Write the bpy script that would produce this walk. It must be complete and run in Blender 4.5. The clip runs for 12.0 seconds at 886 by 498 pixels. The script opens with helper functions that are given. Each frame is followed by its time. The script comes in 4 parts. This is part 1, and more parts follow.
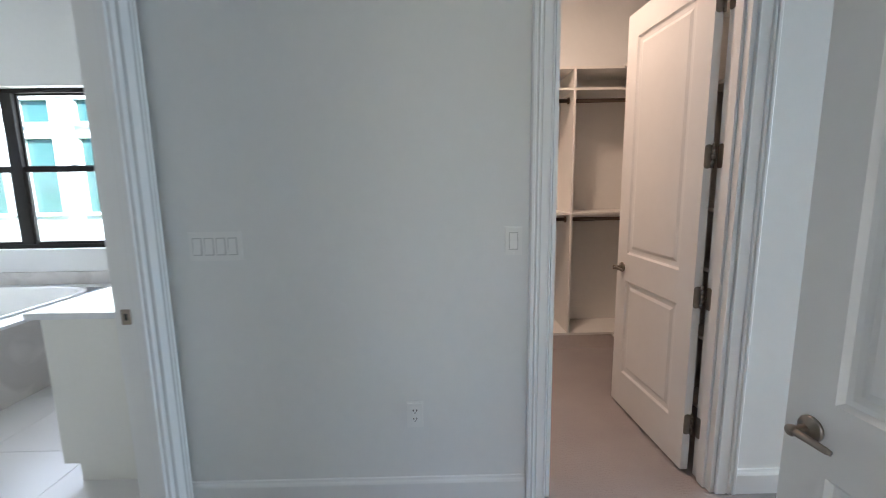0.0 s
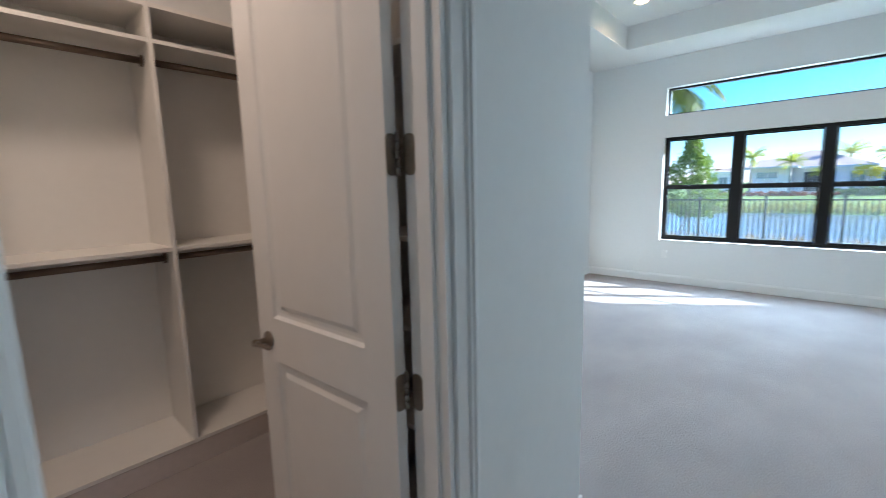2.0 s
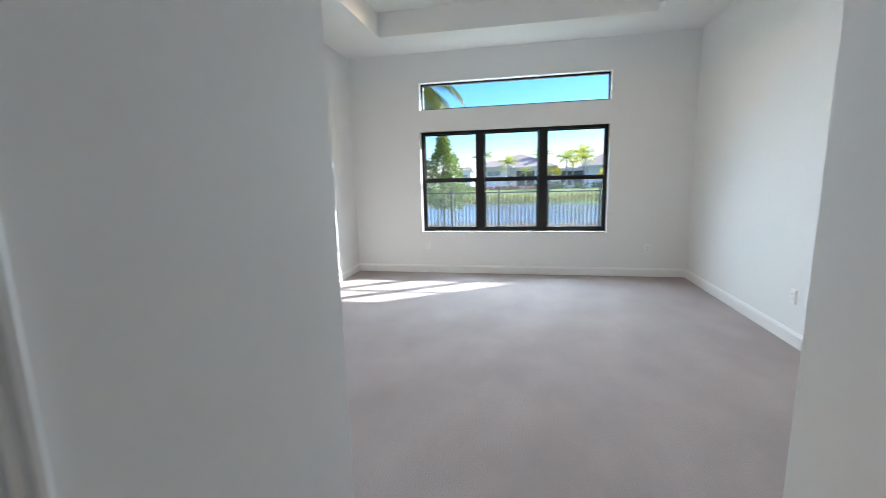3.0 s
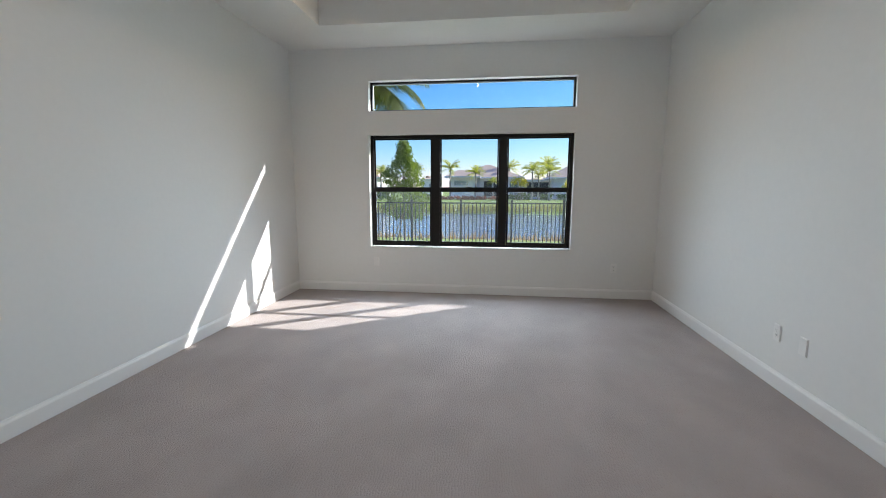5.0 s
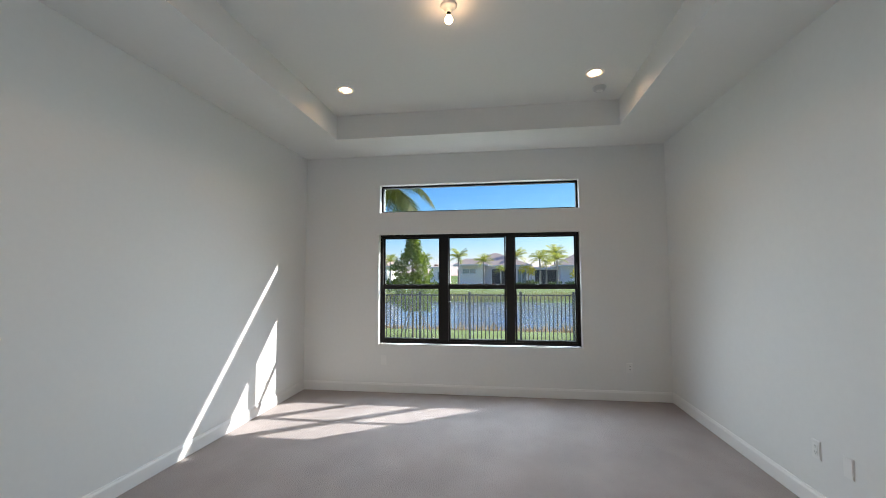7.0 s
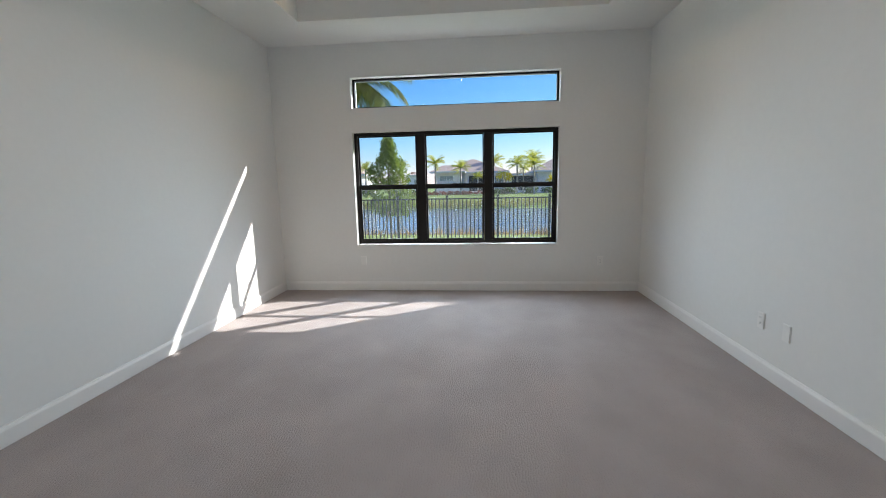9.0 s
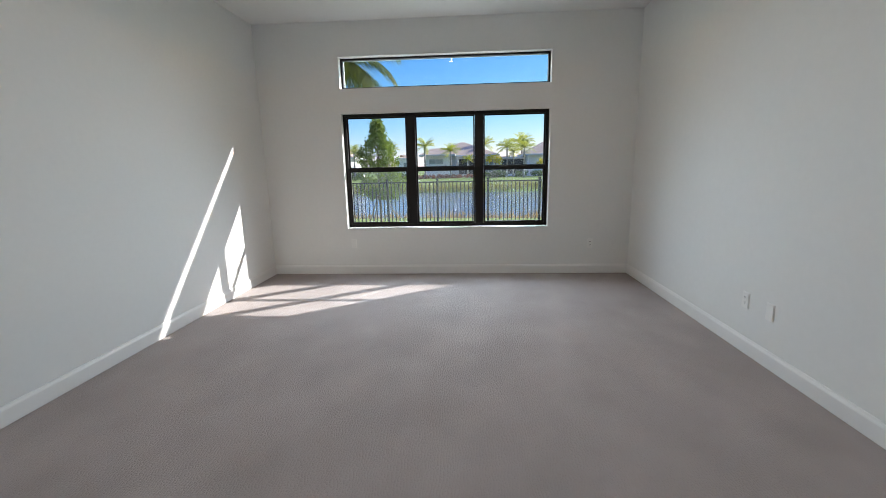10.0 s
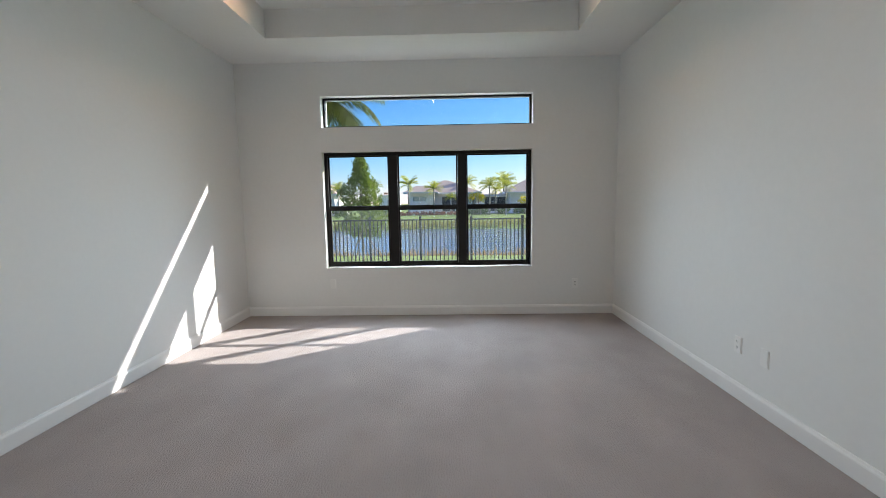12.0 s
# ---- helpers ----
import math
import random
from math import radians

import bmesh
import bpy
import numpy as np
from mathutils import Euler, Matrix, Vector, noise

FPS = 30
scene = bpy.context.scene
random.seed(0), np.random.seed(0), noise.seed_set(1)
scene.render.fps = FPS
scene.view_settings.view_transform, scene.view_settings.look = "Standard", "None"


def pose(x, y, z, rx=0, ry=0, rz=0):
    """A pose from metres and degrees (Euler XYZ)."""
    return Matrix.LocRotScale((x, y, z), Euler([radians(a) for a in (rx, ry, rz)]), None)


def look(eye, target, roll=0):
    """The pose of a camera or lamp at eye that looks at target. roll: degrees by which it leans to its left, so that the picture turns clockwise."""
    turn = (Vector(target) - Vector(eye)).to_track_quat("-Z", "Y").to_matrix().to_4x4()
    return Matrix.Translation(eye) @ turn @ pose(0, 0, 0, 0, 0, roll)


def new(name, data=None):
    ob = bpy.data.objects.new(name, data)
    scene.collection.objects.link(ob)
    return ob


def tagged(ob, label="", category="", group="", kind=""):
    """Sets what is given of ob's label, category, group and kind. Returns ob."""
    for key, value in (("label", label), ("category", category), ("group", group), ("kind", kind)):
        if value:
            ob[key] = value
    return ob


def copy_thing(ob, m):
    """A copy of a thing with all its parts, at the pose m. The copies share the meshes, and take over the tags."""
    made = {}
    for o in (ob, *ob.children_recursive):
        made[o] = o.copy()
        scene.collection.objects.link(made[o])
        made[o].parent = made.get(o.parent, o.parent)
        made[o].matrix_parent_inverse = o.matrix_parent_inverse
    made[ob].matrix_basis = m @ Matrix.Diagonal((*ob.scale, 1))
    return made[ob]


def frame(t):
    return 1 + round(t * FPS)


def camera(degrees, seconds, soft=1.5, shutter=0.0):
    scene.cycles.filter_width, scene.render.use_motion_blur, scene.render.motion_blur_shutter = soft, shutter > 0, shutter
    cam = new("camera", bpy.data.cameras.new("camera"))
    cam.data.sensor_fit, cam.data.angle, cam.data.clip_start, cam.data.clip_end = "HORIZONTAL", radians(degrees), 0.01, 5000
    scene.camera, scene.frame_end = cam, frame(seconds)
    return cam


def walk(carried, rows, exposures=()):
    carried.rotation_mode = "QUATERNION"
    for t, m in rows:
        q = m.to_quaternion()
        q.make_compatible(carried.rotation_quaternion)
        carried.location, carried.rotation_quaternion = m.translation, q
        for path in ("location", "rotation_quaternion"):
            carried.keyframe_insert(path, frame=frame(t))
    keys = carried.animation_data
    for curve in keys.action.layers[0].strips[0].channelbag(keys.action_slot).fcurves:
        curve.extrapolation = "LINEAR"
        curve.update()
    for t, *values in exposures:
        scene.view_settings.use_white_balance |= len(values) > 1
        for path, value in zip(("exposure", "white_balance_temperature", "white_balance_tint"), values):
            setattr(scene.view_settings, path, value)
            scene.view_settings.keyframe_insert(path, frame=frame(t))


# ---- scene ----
cam = camera(93.8, 12.0, soft=0.85, shutter=0.25)
PATH = [
    (0, (-0.087, -0.139, 1.363), (-0.064, 1.838, 1.062), -0.9),
    (0.5, (-0.092, 0.151, 1.381), (0.214, 2.103, 1.073), -0.8),
    (0.8, (-0.023, 0.298, 1.369), (0.474, 2.213, 1.081), -1.0),
    (1, (0.064, 0.407, 1.383), (0.7, 2.282, 1.096), -1.0),
    (1.5, (0.207, 0.642, 1.375), (1.256, 2.32, 1.09), -1.1),
    (1.8, (0.3, 0.792, 1.374), (1.609, 2.277, 1.095), -1.2),
    (2, (0.382, 0.855, 1.382), (1.846, 2.188, 1.097), -1.4),
    (2.3, (0.548, 0.915, 1.384), (2.211, 1.985, 1.086), -1.5),
    (2.5, (0.666, 0.951, 1.371), (2.442, 1.821, 1.068), -1.5),
    (2.8, (0.833, 1.022, 1.343), (2.727, 1.585, 1.03), -1.7),
    (3, (0.921, 1.032, 1.341), (2.855, 1.425, 1.012), -1.4),
    (3.2, (1.03, 1.085, 1.337), (2.99, 1.303, 1.002), -1.0),
    (4.8, (1.549, 0.95, 1.347), (3.513, 1.157, 1.036), 0.0),
    (5, (1.538, 0.925, 1.353), (3.502, 1.165, 1.062), 0.1),
    (5.5, (1.529, 0.926, 1.366), (3.499, 1.208, 1.172), 0.1),
    (6, (1.522, 0.951, 1.436), (3.502, 1.23, 1.415), -0.0),
    (6.5, (1.521, 0.939, 1.491), (3.498, 1.222, 1.598), -0.2),
    (6.7, (1.527, 0.919, 1.488), (3.502, 1.205, 1.629), -0.2),
    (8.5, (1.555, 0.95, 1.392), (3.534, 1.154, 1.194), -1.0),
    (9, (1.56, 0.934, 1.367), (3.528, 1.112, 1.054), -1.2),
    (9.5, (1.562, 0.932, 1.359), (3.521, 1.085, 0.988), -1.2),
    (10, (1.559, 0.946, 1.356), (3.516, 1.076, 0.966), -1.2),
    (10.5, (1.566, 0.908, 1.348), (3.527, 1.036, 0.972), -1.1),
    (11, (1.552, 0.952, 1.375), (3.519, 1.038, 1.023), -0.8),
    (11.5, (1.569, 0.937, 1.376), (3.546, 0.999, 1.08), -0.8),
    (12, (1.701, 0.942, 1.378), (3.688, 0.991, 1.159), -0.9),
]
# the film's exposure and white balance drift as it turns to the window
LIGHT = [(0.0, 2.58, 5650, 7), (1.0, 2.36, 5400, 5), (2.0, 1.99, 5250, 2), (2.5, 1.78, 5600, 5), (3.0, 1.75, 5950, 9), (4.0, 1.3, 6200, 11), (4.8, 1.1, 6250, 11), (5.5, 1.08, 6280, 11), (6.5, 1.01, 6300, 11), (9.0, 1.04, 6300, 11), (12.0, 1.04, 6350, 11)]
walk(cam, [(t, look(eye, target, roll)) for t, eye, target, roll in PATH], LIGHT)

# ---------------------------------------------------------------- world, sun, exposure
SUN_WAY = Vector((-0.68, 1.0, -0.748)).normalized()
world = bpy.data.worlds.new("sky")
scene.world = world
world.use_nodes = True
wn = world.node_tree.nodes
sky = wn.new("ShaderNodeTexSky")
sky.sky_type = "NISHITA"
sky.sun_disc = False
sky.sun_elevation = math.asin(-SUN_WAY.z)
sky.sun_rotation = math.atan2(-SUN_WAY.x, -SUN_WAY.y)
sky.air_density, sky.dust_density, sky.ozone_density = 1.0, 0.0, 3.5
wn["Background"].inputs["Strength"].default_value = 0.13
# clear winter sky: a pale horizon that deepens quickly to blue
split, join = wn.new("ShaderNodeSeparateColor"), wn.new("ShaderNodeCombineColor")
world.node_tree.links.new(sky.outputs[0], split.inputs[0])
for k, (gain, slope) in enumerate(((0.195, 1.60), (0.49, 1.05), (2.40, 0.30))):
    bend, scale = wn.new("ShaderNodeMath"), wn.new("ShaderNodeMath")
    bend.operation, scale.operation = "POWER", "MULTIPLY"
    bend.inputs[1].default_value, scale.inputs[1].default_value = slope, gain
    world.node_tree.links.new(split.outputs[k], bend.inputs[0])
    world.node_tree.links.new(bend.outputs[0], scale.inputs[0])
    world.node_tree.links.new(scale.outputs[0], join.inputs[k])
world.node_tree.links.new(join.outputs[0], wn["Background"].inputs["Color"])

sun = new("sun", bpy.data.lights.new("sun", "SUN"))
sun.data.energy, sun.data.angle, sun.data.color = 4.6, radians(0.5), (1.0, 0.95, 0.87)
sun.matrix_world = Matrix.Translation((20, -20, 30)) @ SUN_WAY.to_track_quat("-Z", "Y").to_matrix().to_4x4()


def area_lamp(name, place, way, sx, sy, watts, colour, shape="RECTANGLE", spread=180):
    ob = new(name, bpy.data.lights.new(name, "AREA"))
    ob.data.shape, ob.data.size, ob.data.size_y = shape, sx, sy
    ob.data.energy, ob.data.color, ob.data.spread = watts, colour, radians(spread)
    ob.matrix_world = Matrix.Translation(place) @ Vector(way).to_track_quat("-Z", "Y").to_matrix().to_4x4()
    return ob


# sky light that comes in at the openings
area_lamp("window_daylight", (7.055, 1.24, 1.30), (-1, 0, -0.55), 2.4, 1.35, 24.5, (0.80, 0.93, 1.0), spread=128)
area_lamp("transom_daylight", (7.055, 1.24, 2.48), (-1, 0, -0.6), 2.4, 0.33, 6, (0.78, 0.92, 1.0), spread=125)
area_lamp("bath_daylight", (-3.89, 3.95, 1.56), (0, -1, -0.1), 1.8, 1.4, 13, (1.0, 0.93, 0.84))
# added fill from an unseen, made-up hall window, and the ceiling lamp of the closet
area_lamp("hall_fill_light", (0.5, -4.10, 1.60), (0, 1, 0), 1.35, 1.35, 4.3, (1.0, 0.80, 0.64))
area_lamp("closet_ceiling_lamp", (0.30, 2.35, 2.99), (0, 0, -1), 0.36, 0.36, 4.6, (1.0, 0.66, 0.46), "DISK")


# ---------------------------------------------------------------- materials
def material(name, colour, rough=0.6, metal=0.0, vary=0.06, grain=40.0, coarse=1.5, bump=0.0, bump_scale=200.0, emit=0.0, spec=0.5, island=False, objects=0.0):
    m = bpy.data.materials.new(name)
    m.use_nodes = True
    t = m.node_tree
    b = t.nodes["Principled BSDF"]
    b.inputs["Roughness"].default_value, b.inputs["Metallic"].default_value = rough, metal
    b.inputs["Specular IOR Level"].default_value = spec
    geo = t.nodes.new("ShaderNodeNewGeometry")
    where = geo.outputs["Position"]
    n1 = t.nodes.new("ShaderNodeTexNoise")
    n1.inputs["Scale"].default_value, n1.inputs["Detail"].default_value = coarse, 4
    n2 = t.nodes.new("ShaderNodeTexNoise")
    n2.inputs["Scale"].default_value, n2.inputs["Detail"].default_value = grain, 3
    for n in (n1, n2):
        t.links.new(where, n.inputs["Vector"])
    add = t.nodes.new("ShaderNodeMath")
    add.operation = "ADD"
    t.links.new(n1.outputs[0], add.inputs[0])
    t.links.new(n2.outputs[0], add.inputs[1])
    last = add.outputs[0]
    if island or objects:
        r = t.nodes.new("ShaderNodeObjectInfo") if objects else None
        s = t.nodes.new("ShaderNodeMath")
        s.operation = "MULTIPLY_ADD"
        t.links.new(r.outputs["Random"] if objects else geo.outputs["Random Per Island"], s.inputs[0])
        s.inputs[1].default_value = objects or 1.2
        t.links.new(last, s.inputs[2])
        last = s.outputs[0]
    mapr = t.nodes.new("ShaderNodeMapRange")
    mapr.inputs["From Min"].default_value, mapr.inputs["From Max"].default_value = 0.6, 1.4 + (1.2 if island else objects)
    mapr.inputs["To Min"].default_value, mapr.inputs["To Max"].default_value = 1 - vary, 1 + vary
    t.links.new(last, mapr.inputs["Value"])
    mul = t.nodes.new("ShaderNodeVectorMath")
    mul.operation = "SCALE"
    mul.inputs[0].default_value = colour
    t.links.new(mapr.outputs[0], mul.inputs["Scale"])
    t.links.new(mul.outputs[0], b.inputs["Base Color"])
    if bump:
        n3 = t.nodes.new("ShaderNodeTexNoise")
        n3.inputs["Scale"].default_value, n3.inputs["Detail"].default_value = bump_scale, 3
        t.links.new(where, n3.inputs["Vector"])
        bp = t.nodes.new("ShaderNodeBump")
        bp.inputs["Strength"].default_value, bp.inputs["Distance"].default_value = bump, 0.002
        t.links.new(n3.outputs[0], bp.inputs["Height"])
        t.links.new(bp.outputs[0], b.inputs["Normal"])
    if emit:
        b.inputs["Emission Color"].default_value = (*colour, 1)
        b.inputs["Emission Strength"].default_value = emit
    return m


def carpet_material():
    """Cut-and-loop carpet: rows of small loops, brushed in broad patches."""
    m = material("carpet", (0.395, 0.357, 0.349), 0.95, vary=0.12, grain=220, coarse=1.7, spec=0.1)
    t = m.node_tree
    b = t.nodes["Principled BSDF"]
    geo = t.nodes.new("ShaderNodeNewGeometry")
    brick = t.nodes.new("ShaderNodeTexBrick")
    brick.inputs["Scale"].default_value = 1.0
    brick.inputs["Brick Width"].default_value, brick.inputs["Row Height"].default_value = 0.028, 0.014
    brick.inputs["Mortar Size"].default_value, brick.inputs["Mortar Smooth"].default_value = 0.004, 1.0
    # brushed vacuum tracks along the room
    old = b.inputs["Base Color"].links[0].from_socket
    run, tracks, level, tint = t.nodes.new("ShaderNodeVectorMath"), t.nodes.new("ShaderNodeTexNoise"), t.nodes.new("ShaderNodeMapRange"), t.nodes.new("ShaderNodeVectorMath")
    run.operation, tint.operation = "MULTIPLY", "SCALE"
    run.inputs[1].default_value = (1.15, 1.9, 1)
    tracks.inputs["Scale"].default_value, tracks.inputs["Detail"].default_value = 1.3, 5
    level.inputs["From Min"].default_value, level.inputs["From Max"].default_value = 0.35, 0.65
    level.inputs["To Min"].default_value, level.inputs["To Max"].default_value = 0.95, 1.05
    t.links.new(geo.outputs["Position"], run.inputs[0])
    t.links.new(run.outputs[0], tracks.inputs["Vector"])
    t.links.new(tracks.outputs[0], level.inputs["Value"])
    t.links.new(old, tint.inputs[0])
    t.links.new(level.outputs[0], tint.inputs["Scale"])
    t.links.new(tint.outputs[0], b.inputs["Base Color"])
    warp = t.nodes.new("ShaderNodeTexNoise")
    warp.inputs["Scale"].default_value = 16
    off = t.nodes.new("ShaderNodeVectorMath")
    off.operation = "MULTIPLY_ADD"
    off.inputs[1].default_value = (0.05, 0.05, 0)
    t.links.new(geo.outputs["Position"], warp.inputs["Vector"])
    t.links.new(warp.outputs["Color"], off.inputs[0])
    t.links.new(geo.outputs["Position"], off.inputs[2])
    t.links.new(off.outputs[0], brick.inputs["Vector"])
    fuzz = t.nodes.new("ShaderNodeTexNoise")
    fuzz.inputs["Scale"].default_value, fuzz.inputs["Detail"].default_value = 420, 2
    t.links.new(geo.outputs["Position"], fuzz.inputs["Vector"])
    mix = t.nodes.new("ShaderNodeMath")
    mix.operation = "SUBTRACT"
    soft = t.nodes.new("ShaderNodeMath")
    soft.operation = "MULTIPLY"
    soft.inputs[1].default_value = 0.6
    t.links.new(brick.outputs["Fac"], soft.inputs[0])
    t.links.new(fuzz.outputs[0], mix.inputs[0])
    t.links.new(soft.outputs[0], mix.inputs[1])
    bp = t.nodes.new("ShaderNodeBump")
    bp.inputs["Strength"].default_value, bp.inputs["Distance"].default_value = 0.45, 0.005
    t.links.new(mix.outputs[0], bp.inputs["Height"])
    t.links.new(bp.outputs[0], b.inputs["Normal"])
    return m


def glass_material(name, tint=(1, 1, 1), gloss=1.0):
    """A thin pane: clear, with the gloss of its surface."""
    m = bpy.data.materials.new(name)
    m.use_nodes = True
    t = m.node_tree
    t.nodes.remove(t.nodes["Principled BSDF"])
    out = t.nodes["Material Output"]
    clear, shine = t.nodes.new("ShaderNodeBsdfTransparent"), t.nodes.new("ShaderNodeBsdfGlossy")
    clear.inputs[0].default_value = (*tint, 1)
    shine.inputs["Roughness"].default_value = 0.01
    lw, mix = t.nodes.new("ShaderNodeLayerWeight"), t.nodes.new("ShaderNodeMixShader")
    lw.inputs["Blend"].default_value = 0.5
    power, scale = t.nodes.new("ShaderNodeMath"), t.nodes.new("ShaderNodeMath")
    power.operation, scale.operation = "POWER", "MULTIPLY_ADD"
    power.inputs[1].default_value, scale.inputs[1].default_value, scale.inputs[2].default_value = 5.0, 0.95, 0.035
    t.links.new(lw.outputs["Facing"], power.inputs[0])
    t.links.new(power.outputs[0], scale.inputs[0])
    t.links.new(scale.outputs[0], mix.inputs[0])
    t.links.new(clear.outputs[0], mix.inputs[1])
    t.links.new(shine.outputs[0], mix.inputs[2])
    t.links.new(mix.outputs[0], out.inputs["Surface"])
    return m


def screen_material():
    """Fine insect mesh: mostly open, with a thin grey veil of wire."""
    m = bpy.data.materials.new("insect_mesh")
    m.use_nodes = True
    t = m.node_tree
    t.nodes.remove(t.nodes["Principled BSDF"])
    clear, wire, veil, both, mix = (t.nodes.new("ShaderNodeBsdf" + n) if n in ("Transparent", "Diffuse", "Translucent") else t.nodes.new("ShaderNodeMixShader") for n in ("Transparent", "Diffuse", "Translucent", "a", "b"))
    wire.inputs[0].default_value = veil.inputs[0].default_value = (0.36, 0.37, 0.38, 1)
    mix.inputs[0].default_value = 0.035
    t.links.new(wire.outputs[0], both.inputs[1])
    t.links.new(veil.outputs[0], both.inputs[2])
    t.links.new(clear.outputs[0], mix.inputs[1])
    t.links.new(both.outputs[0], mix.inputs[2])
    t.links.new(mix.outputs[0], t.nodes["Material Output"].inputs["Surface"])
    return m


def marble_material(name, base, vein):
    m = material(name, base, 0.25, vary=0.05, grain=6, coarse=1.3)
    t = m.node_tree
    b = t.nodes["Principled BSDF"]
    geo, wave, ramp = t.nodes.new("ShaderNodeNewGeometry"), t.nodes.new("ShaderNodeTexNoise"), t.nodes.new("ShaderNodeValToRGB")
    wave.inputs["Scale"].default_value, wave.inputs["Detail"].default_value, wave.inputs["Distortion"].default_value = 2.2, 8, 1.6
    t.links.new(geo.outputs["Position"], wave.inputs["Vector"])
    ramp.color_ramp.elements[0].position, ramp.color_ramp.elements[0].color = 0.42, (*vein, 1)
    ramp.color_ramp.elements[1].position, ramp.color_ramp.elements[1].color = 0.56, (*base, 1)
    t.links.new(wave.outputs[0], ramp.inputs[0])
    t.links.new(ramp.outputs[0], b.inputs["Base Color"])
    return m


def leaf_material(name, colour, vary=0.45):
    m = material(name, colour, 0.5, vary=vary, grain=8, coarse=2, island=True, spec=0.3)
    t = m.node_tree
    b = t.nodes["Principled BSDF"]
    tr, mix = t.nodes.new("ShaderNodeBsdfTranslucent"), t.nodes.new("ShaderNodeMixShader")
    tr.inputs[0].default_value = (colour[0] * 1.6, colour[1] * 1.5, colour[2] * 0.8, 1)
    mix.inputs[0].default_value = 0.5
    t.links.new(b.outputs[0], mix.inputs[1])
    t.links.new(tr.outputs[0], mix.inputs[2])
    t.links.new(mix.outputs[0], t.nodes["Material Output"].inputs["Surface"])
    return m


def water_material():
    m = material("lake_water", (0.13, 0.18, 0.27), 0.12, vary=0.2, grain=1.5, coarse=0.15, spec=0.5)
    t = m.node_tree
    b = t.nodes["Principled BSDF"]
    geo, n, bp = t.nodes.new("ShaderNodeNewGeometry"), t.nodes.new("ShaderNodeTexNoise"), t.nodes.new("ShaderNodeBump")
    sc = t.nodes.new("ShaderNodeVectorMath")
    sc.operation = "MULTIPLY"
    sc.inputs[1].default_value = (2.2, 0.5, 1)
    t.links.new(geo.outputs["Position"], sc.inputs[0])
    t.links.new(sc.outputs[0], n.inputs["Vector"])
    n.inputs["Scale"].default_value, n.inputs["Detail"].default_value = 1.5, 4
    bp.inputs["Strength"].default_value, bp.inputs["Distance"].default_value = 0.45, 0.08
    t.links.new(n.outputs[0], bp.inputs["Height"])
    t.links.new(bp.outputs[0], b.inputs["Normal"])
    return m


WALL = material("wall_paint", (0.80, 0.805, 0.79), 0.7, vary=0.018, grain=25, coarse=0.8, bump=0.10, bump_scale=90)
CEIL = material("ceiling_paint", (0.80, 0.80, 0.785), 0.85, vary=0.015, grain=30, coarse=0.9, bump=0.18, bump_scale=45)
TRIM = material("trim_paint", (0.83, 0.83, 0.82), 0.35, vary=0.008, grain=8, coarse=2)
DOOR = material("door_paint", (0.82, 0.81, 0.79), 0.38, vary=0.02, grain=14, coarse=1.4, bump=0.05, bump_scale=60)
CARPET = carpet_material()
MELAMINE = material("white_melamine", (0.80, 0.78, 0.74), 0.4, vary=0.02, grain=20, coarse=1)
PLATE = material("white_plastic", (0.84, 0.84, 0.82), 0.3, vary=0.015, grain=30, coarse=5)
# grey that paints the shadow gap round each rocker into the frame
GAPSHADE = material("rocker_gap_shade", (0.60, 0.60, 0.59), 0.45, vary=0.02)
SLOT = material("dark_slot", (0.03, 0.03, 0.03), 0.6)
NICKEL = material("satin_nickel", (0.31, 0.265, 0.225), 0.28, 1.0, vary=0.08, grain=60, coarse=12)
HINGE = material("hinge_metal", (0.30, 0.27, 0.24), 0.36, 1.0, vary=0.12, grain=80, coarse=15)
BRONZE = material("window_bronze", (0.014, 0.012, 0.011), 0.55, 0.0, vary=0.15, grain=30, coarse=3, spec=0.25)
GLASS = glass_material("window_glass", (0.96, 0.98, 0.97))
MESH = screen_material()
SILL = marble_material("sill_stone", (0.80, 0.79, 0.77), (0.70, 0.69, 0.68))
SILL.node_tree.nodes["Principled BSDF"].inputs["Roughness"].default_value = 0.03
MARBLE = marble_material("tub_marble", (0.66, 0.635, 0.61), (0.54, 0.52, 0.50))
QUARTZ = marble_material("quartz_top", (0.80, 0.81, 0.82), (0.72, 0.74, 0.76))
ACRYLIC = material("tub_acrylic", (0.84, 0.84, 0.83), 0.15, vary=0.01)
TILE = material("bath_tile", (0.72, 0.71, 0.70), 0.3, vary=0.04, grain=5, coarse=1, objects=0.4)
GROUT = material("tile_grout", (0.55, 0.54, 0.53), 0.9, vary=0.06)
CABINET = material("vanity_paint", (0.80, 0.79, 0.74), 0.4, vary=0.02)
KICK = material("toe_kick_laminate", (0.60, 0.53, 0.50), 0.7, vary=0.06)
RODM = material("closet_rod_bronze", (0.20, 0.15, 0.12), 0.35, 0.9, vary=0.1)
LAMP = material("lamp_glow", (1.0, 0.60, 0.32), 0.5, vary=0.01, emit=85)
BULB = material("bulb_glow", (1.0, 0.62, 0.32), 0.4, vary=0.01, emit=22)
BAFFLE = material("lamp_baffle", (0.80, 0.76, 0.70), 0.4, vary=0.02)
SMOKE = material("detector_plastic", (0.62, 0.62, 0.61), 0.45, vary=0.03)
LAWN = material("lawn_grass", (0.20, 0.255, 0.065), 0.9, vary=0.35, grain=9, coarse=0.35, bump=0.9, bump_scale=30, spec=0.1)
WATER = water_material()
FENCE = material("fence_aluminium", (0.022, 0.022, 0.023), 0.45, 0.2, vary=0.15)
